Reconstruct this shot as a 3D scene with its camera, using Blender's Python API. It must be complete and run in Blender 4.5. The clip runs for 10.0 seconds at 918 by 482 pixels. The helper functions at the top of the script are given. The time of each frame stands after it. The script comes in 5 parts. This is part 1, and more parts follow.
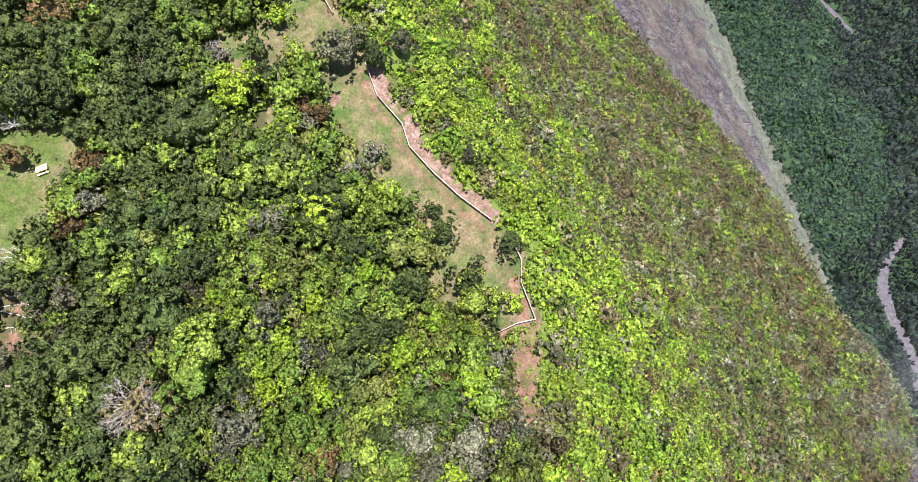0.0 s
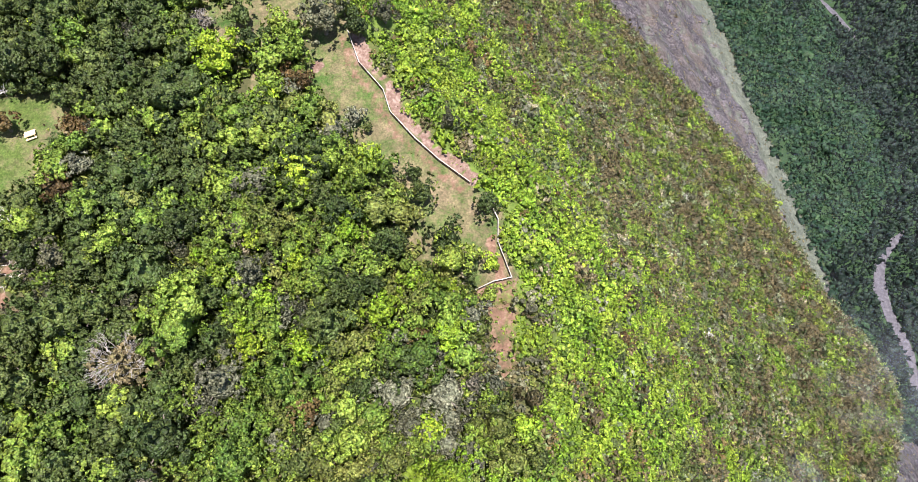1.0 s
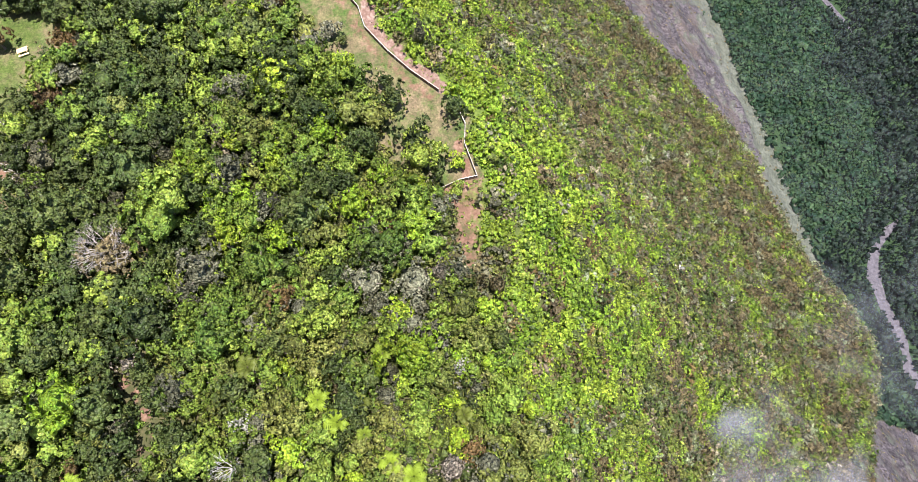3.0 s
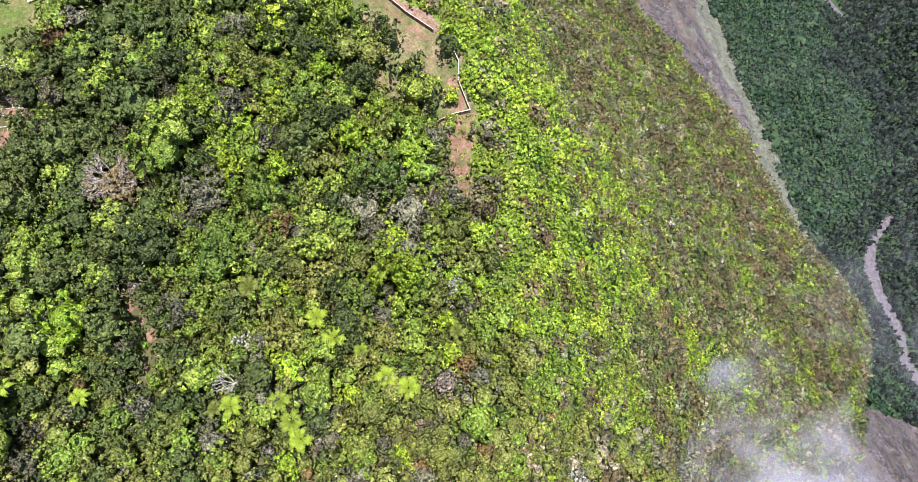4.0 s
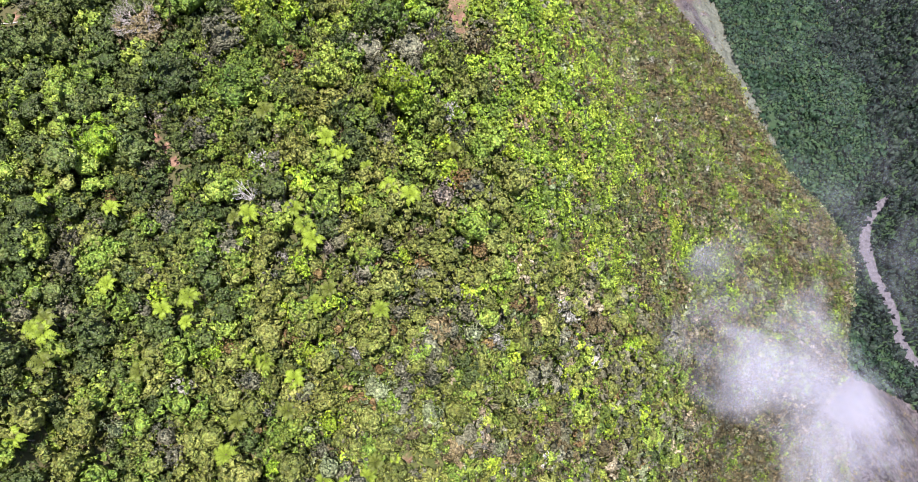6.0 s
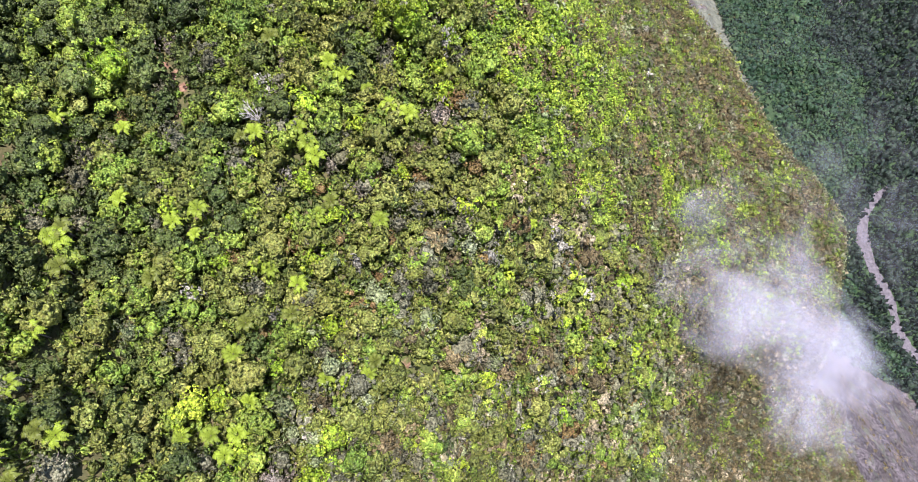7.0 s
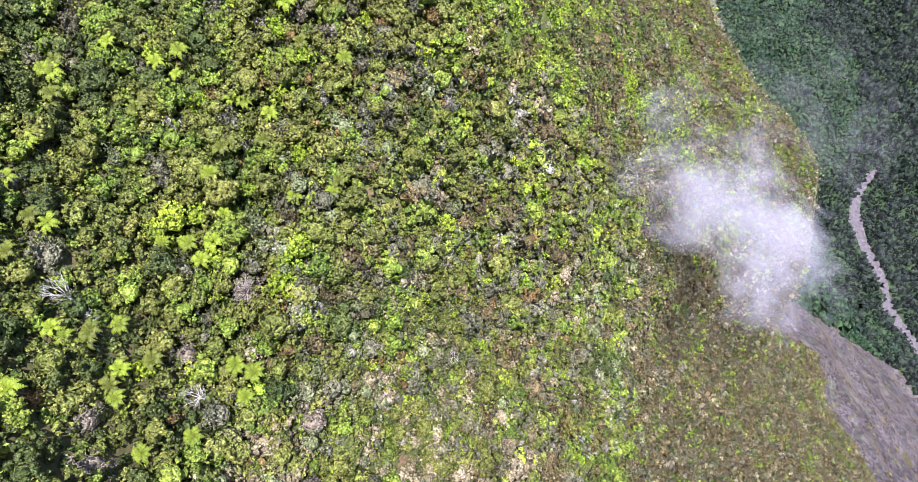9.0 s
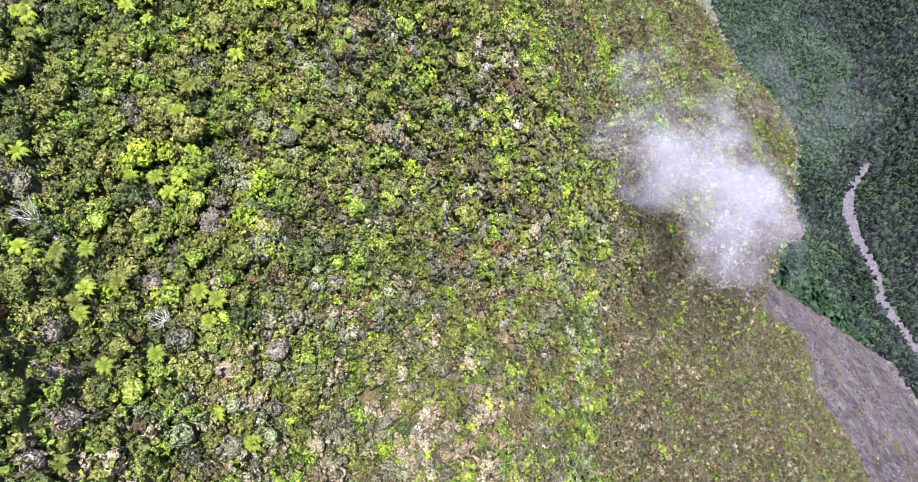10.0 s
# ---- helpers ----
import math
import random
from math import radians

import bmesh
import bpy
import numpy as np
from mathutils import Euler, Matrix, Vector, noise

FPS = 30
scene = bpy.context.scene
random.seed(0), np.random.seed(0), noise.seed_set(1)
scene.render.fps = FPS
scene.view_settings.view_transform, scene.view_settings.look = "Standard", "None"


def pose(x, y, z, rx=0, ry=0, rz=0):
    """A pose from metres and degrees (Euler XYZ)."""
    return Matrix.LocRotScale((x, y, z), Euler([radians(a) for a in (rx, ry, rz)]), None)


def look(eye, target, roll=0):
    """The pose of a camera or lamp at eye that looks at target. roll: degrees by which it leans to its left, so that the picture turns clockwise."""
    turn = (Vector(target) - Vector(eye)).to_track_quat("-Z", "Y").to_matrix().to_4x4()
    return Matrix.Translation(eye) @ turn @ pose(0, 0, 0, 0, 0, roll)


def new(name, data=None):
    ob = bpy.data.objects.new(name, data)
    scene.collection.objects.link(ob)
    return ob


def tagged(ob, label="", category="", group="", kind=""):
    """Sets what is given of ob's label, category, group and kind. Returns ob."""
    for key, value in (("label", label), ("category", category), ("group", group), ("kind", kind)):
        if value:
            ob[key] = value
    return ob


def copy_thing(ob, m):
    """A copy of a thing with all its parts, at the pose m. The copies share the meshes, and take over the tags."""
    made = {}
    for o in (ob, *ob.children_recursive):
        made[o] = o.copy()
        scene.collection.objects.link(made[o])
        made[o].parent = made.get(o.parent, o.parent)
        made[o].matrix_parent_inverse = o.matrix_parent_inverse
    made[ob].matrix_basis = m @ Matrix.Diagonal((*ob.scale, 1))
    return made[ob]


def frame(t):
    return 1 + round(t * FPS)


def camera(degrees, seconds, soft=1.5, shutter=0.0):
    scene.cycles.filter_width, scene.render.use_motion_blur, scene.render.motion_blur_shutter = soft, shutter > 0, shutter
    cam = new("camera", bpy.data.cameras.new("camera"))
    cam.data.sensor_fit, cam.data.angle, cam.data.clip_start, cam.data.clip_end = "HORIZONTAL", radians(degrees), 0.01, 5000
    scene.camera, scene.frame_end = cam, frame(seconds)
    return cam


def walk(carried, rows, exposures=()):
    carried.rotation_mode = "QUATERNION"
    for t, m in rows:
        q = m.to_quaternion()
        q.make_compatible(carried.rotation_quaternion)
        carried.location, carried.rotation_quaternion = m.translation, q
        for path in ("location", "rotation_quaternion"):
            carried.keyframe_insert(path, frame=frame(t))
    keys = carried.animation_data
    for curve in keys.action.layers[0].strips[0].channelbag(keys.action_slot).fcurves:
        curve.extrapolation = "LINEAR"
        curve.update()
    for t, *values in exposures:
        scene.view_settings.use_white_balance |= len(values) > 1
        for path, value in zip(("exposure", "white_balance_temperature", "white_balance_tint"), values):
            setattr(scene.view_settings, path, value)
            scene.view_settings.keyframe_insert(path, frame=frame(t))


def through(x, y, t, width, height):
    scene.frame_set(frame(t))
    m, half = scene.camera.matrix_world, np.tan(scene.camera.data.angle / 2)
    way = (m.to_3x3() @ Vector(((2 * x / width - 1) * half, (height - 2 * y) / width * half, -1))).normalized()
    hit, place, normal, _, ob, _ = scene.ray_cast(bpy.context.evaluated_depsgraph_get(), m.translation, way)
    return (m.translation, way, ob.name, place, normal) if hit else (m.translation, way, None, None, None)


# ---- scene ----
# ---- the camera: a level flight backwards along the ridge ----
cam = camera(68.0, 10.0, soft=0.6)
METRES, EYE, TILT, LEAN, TURN, AHEAD = 130.0, 100.0, -69.7, 0.0, 0.0, 0.8908
ROWS = [
    (0.0, 0.0, 0.0, 0.0, 0.0, 0.0, -0.0),
    (0.5, 0.0135, -0.0087, -0.0208, 0.0, 0.02, -0.03),
    (1.0, 0.0256, -0.0194, -0.0465, -0.01, -0.02, -0.03),
    (1.5, 0.0367, -0.0308, -0.0739, 0.0, -0.03, -0.02),
    (2.0, 0.048, -0.0429, -0.1029, -0.01, -0.04, -0.01),
    (2.5, 0.0572, -0.0562, -0.134, -0.02, -0.07, -0.0),
    (4.0, 0.0719, -0.1069, -0.2555, -0.06, -0.01, -0.04),
    (4.5, 0.073, -0.1297, -0.3109, -0.08, -0.02, -0.04),
    (5.0, 0.074, -0.152, -0.3651, -0.1, -0.03, -0.06),
    (5.5, 0.0752, -0.1748, -0.4194, -0.1, -0.05, -0.06),
    (7.0, 0.0808, -0.2419, -0.5826, -0.1, 0.04, -0.05),
    (7.5, 0.0886, -0.2646, -0.6366, -0.07, 0.04, -0.05),
    (8.0, 0.1015, -0.2879, -0.6926, -0.02, 0.01, -0.07),
    (8.5, 0.1204, -0.3113, -0.7493, -0.04, -0.01, -0.08),
    (9.0, 0.1404, -0.3336, -0.8033, 0.0, -0.09, -0.07),
    (9.5, 0.1663, -0.3523, -0.8481, 0.0, -0.07, -0.08),
    (10.0, 0.196, -0.3698, -0.8903, -0.0, -0.06, -0.1),
]
walk(cam, [(t, pose(0, 0, EYE, TILT, LEAN, TURN) @ pose(METRES * x, METRES * AHEAD * y, METRES * z, 90 + pitch, roll, yaw)) for t, x, y, z, yaw, pitch, roll in ROWS], [(0.0, 1.57, 6100, 17), (5.0, 1.61, 6150, 22), (10.0, 1.81, 5950, 27)])

# ---- daylight: a sun near the zenith and a clear sky ----
SUN_UP, SUN_ROUND = 85.3, 132.0  # degrees above the horizon; from +y towards +x
world = bpy.data.worlds.new("sky")
scene.world = world
world.use_nodes = True
sky = world.node_tree.nodes.new("ShaderNodeTexSky")
sky.sky_type, sky.sun_disc = "NISHITA", False
sky.sun_elevation, sky.sun_rotation = radians(SUN_UP), radians(SUN_ROUND)
world.node_tree.nodes["Background"].inputs["Strength"].default_value = 0.092
world.node_tree.links.new(sky.outputs["Color"], world.node_tree.nodes["Background"].inputs["Color"])
sun = new("sun", bpy.data.lights.new("sun", "SUN"))
sun.data.energy, sun.data.angle, sun.data.color = 5.0, radians(0.53), (1.0, 0.95, 0.87)
sun.matrix_world = look((0, 0, 400), (-math.sin(radians(SUN_ROUND)) * math.cos(radians(SUN_UP)), -math.cos(radians(SUN_ROUND)) * math.cos(radians(SUN_UP)), 400 - math.sin(radians(SUN_UP))))

# ---- the lie of the land (metres; the lawn on the ridge is about z = 0) ----
CREST_Y = (-400, -150, -95, -60, -30, 0, 23, 38, 52, 65, 100, 180, 250, 330, 600, 1200)
CREST_X = (-80, -24, -11, -3, 9, 14, 14.5, 9, -3, -11, -22, -52, -78, -110, -230, -520)
CREST_Z = (-70, -22, -14.5, -9, -4.5, -1.2, 1.4, 2.4, 1.4, 2.8, 3.5, 3, 0, 0, 0, 0)
# drop below the crest against the distance east of it: the spur, the far wall and the gully
SPUR_S = (0, 5, 10, 17, 29, 44, 58, 78, 92, 120, 138, 156, 165, 185, 230, 320, 420, 500)
SPUR_D = (0, 1.5, 6, 15, 35, 55, 75, 97, 120, 141, 158, 182, 205, 330, 520, 700, 830, 1000)
WALL_S = (0, 5, 10, 17, 29, 44, 58, 78, 92, 120, 138, 156, 165, 200, 340)
WALL_D = (0, 1.5, 6, 15, 35, 55, 75, 97, 120, 145, 164, 188, 210, 400, 1000)
GULLY_S = (0, 5, 11, 15, 42, 53, 60, 73, 97, 132, 193, 250, 300, 450)
GULLY_D = (0, 3, 9, 14, 54, 63, 74, 89, 138, 202, 286, 346, 440, 1000)
EDGE_Y = (-40, -20, 0, 20, 38, 50, 60, 70, 85, 95, 105, 124, 135, 148, 165, 185, 240, 330, 1200)
EDGE_X = (174, 178, 180, 184, 186, 181.5, 174, 169, 161, 156, 153, 150, 147, 140, 126, 110, 76, 40, -370)


def smooth(a, b, v):
    u = np.clip((np.asarray(v, float) - a) / (b - a), 0, 1)
    return u * u * (3 - 2 * u)


def waves(x, y, size, seed):
    """Smooth uneven waves between about -1 and 1, of that size in metres."""
    r = np.random.RandomState(seed)
    out = 0
    for n in range(7):
        a, f, p = r.rand() * 6.283, (0.6 + 0.9 * r.rand()) * 6.283 / size, r.rand() * 6.283
        out = out + np.sin((x * np.cos(a) + y * np.sin(a)) * f + p + 1.3 * np.sin((y * np.cos(a) - x * np.sin(a)) * f * 0.7 + p * 2))
    return out / 4.0


def crest_x(y):
    return np.mean([np.interp(y + d, CREST_Y, CREST_X) for d in (-6, -2, 2, 6)], axis=0)


def crest_z(y):
    return np.mean([np.interp(y + d, CREST_Y, CREST_Z) for d in (-8, -3, 3, 8)], axis=0)


def edge_s(y):
    """How far east of the crest the scrub slope breaks off."""
    return np.interp(y, EDGE_Y, EDGE_X) - crest_x(y)


def fall(s, sx, dx):
    w = 2 + np.clip(s, 0, 400) * 0.03
    return np.mean([np.interp(s + d * w, sx, dx) for d in (-1.5, -0.5, 0.5, 1.5)], axis=0)


def height(x, y):
    x, y = np.asarray(x, float), np.asarray(y, float)
    s = x - crest_x(y)
    edge = edge_s(y)
    p = np.maximum(s, 0)
    q = np.where(p > 125, np.where(p < edge, 125 + (p - 125) * 33 / (edge - 125), p - edge + 158), p)
    near = smooth(-62, -18, y)
    far = smooth(-30, 4, y - 0.06 * (x - 200))
    spur = near + (far - near) * smooth(150, 190, s)
    wall = smooth(95, 150, y)
    drop = fall(q, SPUR_S, SPUR_D) * (1 - wall) + fall(q, WALL_S, WALL_D) * wall
    drop = drop * spur + fall(p, GULLY_S, GULLY_D) * (1 - spur)
    west = np.maximum(-s, 0)
    z = crest_z(y) * np.exp(-p / 300) - drop - 0.045 * west - 0.0003 * west**2
    rough = smooth(2, 40, s)
    z = z + waves(x, y, 46, 3) * (0.4 + 2.6 * rough) + waves(0.6 * x, y, 15, 4) * (0.1 + 1.3 * rough)
    z = soft_top(z, scree(x, y) + waves(x + 0.5 * y, 0.3 * y, 30, 7) * 3 + waves(x, y, 70, 8) * 4, 10)
    z = soft_top(z, rock_wall(x, y) + waves(x + 0.3 * y, 0.25 * y, 34, 9) * 5 + waves(x, y, 90, 10) * 7, 6)
    off = x - river_x(y)
    floor = -847 + 0.16 * np.maximum(-off - 14, 0) + 0.3 * np.clip(off - 14, 0, 900)
    floor = floor + waves(x, y, 260, 5) * 14 * smooth(40, 160, abs(off)) + waves(x, y, 80, 6) * 5 * smooth(20, 70, abs(off))
    return soft_top(z, floor, 8)


def soft_top(a, b, k):
    """The higher of two surfaces, with the crease between them filled a little."""
    return np.maximum(a, b) + k * 0.4 * np.exp(-np.abs(a - b) / k)


def scree(x, y):
    """The bare slope of the gully, down to the river."""
    return -564.9 - 1.175 * (x - 400) - 0.569 * y - 3.0 * np.maximum(y - 160, 0)


def rock_wall(x, y):
    """The bare far wall behind the spur."""
    return -629 - 0.971 * (x - 264) - 0.256 * (y - 546) - 0.12 * np.maximum(500 - y, 0) - 3.0 * np.maximum(230 - y, 0)


RIVER_Y = (-600, -60, 70, 128, 170, 225, 275, 315, 345, 380, 480, 640, 735, 800, 1100, 2500)
RIVER_X = (760, 700, 668, 632, 634, 618, 611, 622, 650, 690, 730, 690, 650, 610, 560, 300)


def river_x(y):
    return np.mean([np.interp(y + d, RIVER_Y, RIVER_X) for d in (-12, -4, 4, 12)], axis=0)

# ---- materials ----
class Nodes:
    """Short ways to wire a node material."""

    def __init__(self, name):
        self.mat = bpy.data.materials.new(name)
        self.mat.use_nodes = True
        self.tree = self.mat.node_tree
        self.bsdf = self.tree.nodes["Principled BSDF"]
        self.out = self.tree.nodes["Material Output"]

    def node(self, kind, **values):
        n = self.tree.nodes.new("ShaderNode" + kind)
        for key, v in values.items():
            setattr(n, key, v)
        return n

    def put(self, socket, v):
        if hasattr(v, "is_output") or hasattr(v, "is_linked"):
            self.tree.links.new(v, socket)
        elif isinstance(v, tuple) and len(v) == 3 and socket.type == "RGBA":
            socket.default_value = (*v, 1)
        else:
            socket.default_value = v

    def place(self):
        return self.node("NewGeometry").outputs["Position"]

    def noise(self, scale, detail=4.0, rough=0.6, at=None, warp=0.0):
        n = self.node("TexNoise")
        self.put(n.inputs["Vector"], at or self.place())
        self.put(n.inputs["Scale"], scale)
        self.put(n.inputs["Detail"], detail)
        self.put(n.inputs["Roughness"], rough)
        self.put(n.inputs["Distortion"], warp)
        return n.outputs["Fac"]

    def attr(self, name):
        return self.node("Attribute", attribute_name=name).outputs["Fac"]

    def math(self, op, a, b=0.0, c=0.0, clamp=False):
        n = self.node("Math", operation=op, use_clamp=clamp)
        for s, v in zip(n.inputs, (a, b, c)):
            self.put(s, v)
        return n.outputs[0]

    def step(self, v, low, high, to0=0.0, to1=1.0):
        n = self.node("MapRange", interpolation_type="SMOOTHSTEP")
        for s, u in zip(n.inputs, (v, low, high, to0, to1)):
            self.put(s, u)
        return n.outputs[0]

    def mix(self, f, a, b):
        n = self.node("Mix", data_type="RGBA")
        self.put(n.inputs[0], f)
        self.put(n.inputs[6], a)
        self.put(n.inputs[7], b)
        return n.outputs[2]

    def ramp(self, f, *stops):
        n = self.node("ValToRGB")
        els = n.color_ramp.elements
        while len(els) < len(stops):
            els.new(0.5)
        for e, (p, c) in zip(els, stops):
            e.position, e.color = p, (*c, 1)
        self.put(n.inputs[0], f)
        return n.outputs[0]

    def hsv(self, colour, hue=0.5, sat=1.0, val=1.0):
        n = self.node("HueSaturation")
        self.put(n.inputs["Hue"], hue)
        self.put(n.inputs["Saturation"], sat)
        self.put(n.inputs["Value"], val)
        self.put(n.inputs["Color"], colour)
        return n.outputs[0]

    def bump(self, v, strength=0.5, distance=0.1):
        n = self.node("Bump")
        self.put(n.inputs["Height"], v)
        self.put(n.inputs["Strength"], strength)
        self.put(n.inputs["Distance"], distance)
        return n.outputs[0]

    def done(self, colour, rough=0.8, normal=None, spec=0.3, metal=0.0):
        self.put(self.bsdf.inputs["Base Color"], colour)
        self.put(self.bsdf.inputs["Roughness"], rough)
        self.put(self.bsdf.inputs["Specular IOR Level"], spec)
        self.put(self.bsdf.inputs["Metallic"], metal)
        if normal:
            self.put(self.bsdf.inputs["Normal"], normal)
        return self.mat


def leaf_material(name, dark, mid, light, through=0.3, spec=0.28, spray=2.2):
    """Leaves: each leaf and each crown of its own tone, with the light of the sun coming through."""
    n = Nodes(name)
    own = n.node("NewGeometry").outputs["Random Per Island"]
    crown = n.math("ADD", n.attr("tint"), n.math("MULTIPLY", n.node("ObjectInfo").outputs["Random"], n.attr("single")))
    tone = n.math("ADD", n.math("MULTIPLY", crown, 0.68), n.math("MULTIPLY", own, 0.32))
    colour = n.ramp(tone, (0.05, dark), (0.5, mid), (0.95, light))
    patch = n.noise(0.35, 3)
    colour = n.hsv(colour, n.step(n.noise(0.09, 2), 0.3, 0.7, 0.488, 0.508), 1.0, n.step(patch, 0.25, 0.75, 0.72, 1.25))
    # Light and dark speckle in the colour, for lit leaf tufts and gaps.
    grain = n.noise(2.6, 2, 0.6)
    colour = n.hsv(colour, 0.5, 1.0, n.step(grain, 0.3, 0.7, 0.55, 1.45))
    cell = n.node("TexVoronoi")
    n.put(cell.inputs["Vector"], n.place())
    n.put(cell.inputs["Scale"], spray)
    split = n.node("SeparateColor")
    n.put(split.inputs[0], cell.outputs["Color"])
    colour = n.hsv(colour, n.step(split.outputs[1], 0.0, 1.0, 0.488, 0.512), 1.0, n.step(split.outputs[0], 0.0, 1.0, 0.68, 1.36))
    relief = n.math("SUBTRACT", n.math("MULTIPLY", n.noise(4.0, 2, 0.6), 0.5), cell.outputs["Distance"])
    n.done(colour, 0.45, n.bump(relief, 1.0, 0.4), spec)
    lit = n.node("BsdfTranslucent")
    n.put(lit.inputs["Color"], n.hsv(colour, 0.49, 1.1, 1.3))
    both = n.node("MixShader")
    n.put(both.inputs[0], through)
    n.tree.links.new(n.bsdf.outputs[0], both.inputs[1])
    n.tree.links.new(lit.outputs[0], both.inputs[2])
    n.tree.links.new(both.outputs[0], n.out.inputs["Surface"])
    return n.mat


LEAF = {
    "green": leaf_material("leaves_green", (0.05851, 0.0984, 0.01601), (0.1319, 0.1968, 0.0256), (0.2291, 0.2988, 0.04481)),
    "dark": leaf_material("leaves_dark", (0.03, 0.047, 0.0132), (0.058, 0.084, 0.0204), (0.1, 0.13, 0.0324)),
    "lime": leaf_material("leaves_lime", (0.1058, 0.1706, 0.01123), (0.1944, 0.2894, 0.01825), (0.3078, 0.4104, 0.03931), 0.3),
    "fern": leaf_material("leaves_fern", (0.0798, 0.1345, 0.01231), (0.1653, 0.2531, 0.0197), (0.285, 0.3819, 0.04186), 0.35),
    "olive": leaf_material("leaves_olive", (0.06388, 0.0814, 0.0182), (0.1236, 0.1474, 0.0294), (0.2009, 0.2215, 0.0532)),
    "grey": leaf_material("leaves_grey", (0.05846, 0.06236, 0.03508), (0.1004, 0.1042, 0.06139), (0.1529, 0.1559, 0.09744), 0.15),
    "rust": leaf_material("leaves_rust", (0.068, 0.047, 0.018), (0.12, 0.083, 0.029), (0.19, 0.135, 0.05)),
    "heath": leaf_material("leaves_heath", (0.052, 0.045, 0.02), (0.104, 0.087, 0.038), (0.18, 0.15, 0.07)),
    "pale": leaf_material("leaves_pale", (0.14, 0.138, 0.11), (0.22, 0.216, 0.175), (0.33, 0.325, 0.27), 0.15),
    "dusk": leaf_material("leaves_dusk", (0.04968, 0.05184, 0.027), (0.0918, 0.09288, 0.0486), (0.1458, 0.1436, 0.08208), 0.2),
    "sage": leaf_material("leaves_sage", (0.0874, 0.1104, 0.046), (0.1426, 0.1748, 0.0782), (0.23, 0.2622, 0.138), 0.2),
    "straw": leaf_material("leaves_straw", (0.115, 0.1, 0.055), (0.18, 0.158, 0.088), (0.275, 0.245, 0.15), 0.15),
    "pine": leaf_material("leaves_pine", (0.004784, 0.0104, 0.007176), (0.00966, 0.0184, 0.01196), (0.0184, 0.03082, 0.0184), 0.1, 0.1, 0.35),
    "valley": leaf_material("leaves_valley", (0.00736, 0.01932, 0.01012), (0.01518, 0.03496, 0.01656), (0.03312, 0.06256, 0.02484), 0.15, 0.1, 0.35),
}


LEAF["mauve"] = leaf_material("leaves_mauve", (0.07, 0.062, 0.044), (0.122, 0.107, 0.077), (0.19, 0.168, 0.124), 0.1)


def bark_material(name, a, b):
    n = Nodes(name)
    v = n.noise(3.0, 5)
    return n.done(n.mix(n.step(v, 0.35, 0.65), a, b), 0.9, n.bump(n.noise(12, 4), 0.5, 0.04), 0.2)


BARK = bark_material("bark", (0.10, 0.08, 0.06), (0.22, 0.19, 0.16))
DEAD = bark_material("dead_wood", (0.18, 0.16, 0.135), (0.37, 0.34, 0.3))
BLEACHED = bark_material("bleached_wood", (0.34, 0.32, 0.29), (0.55, 0.53, 0.5))


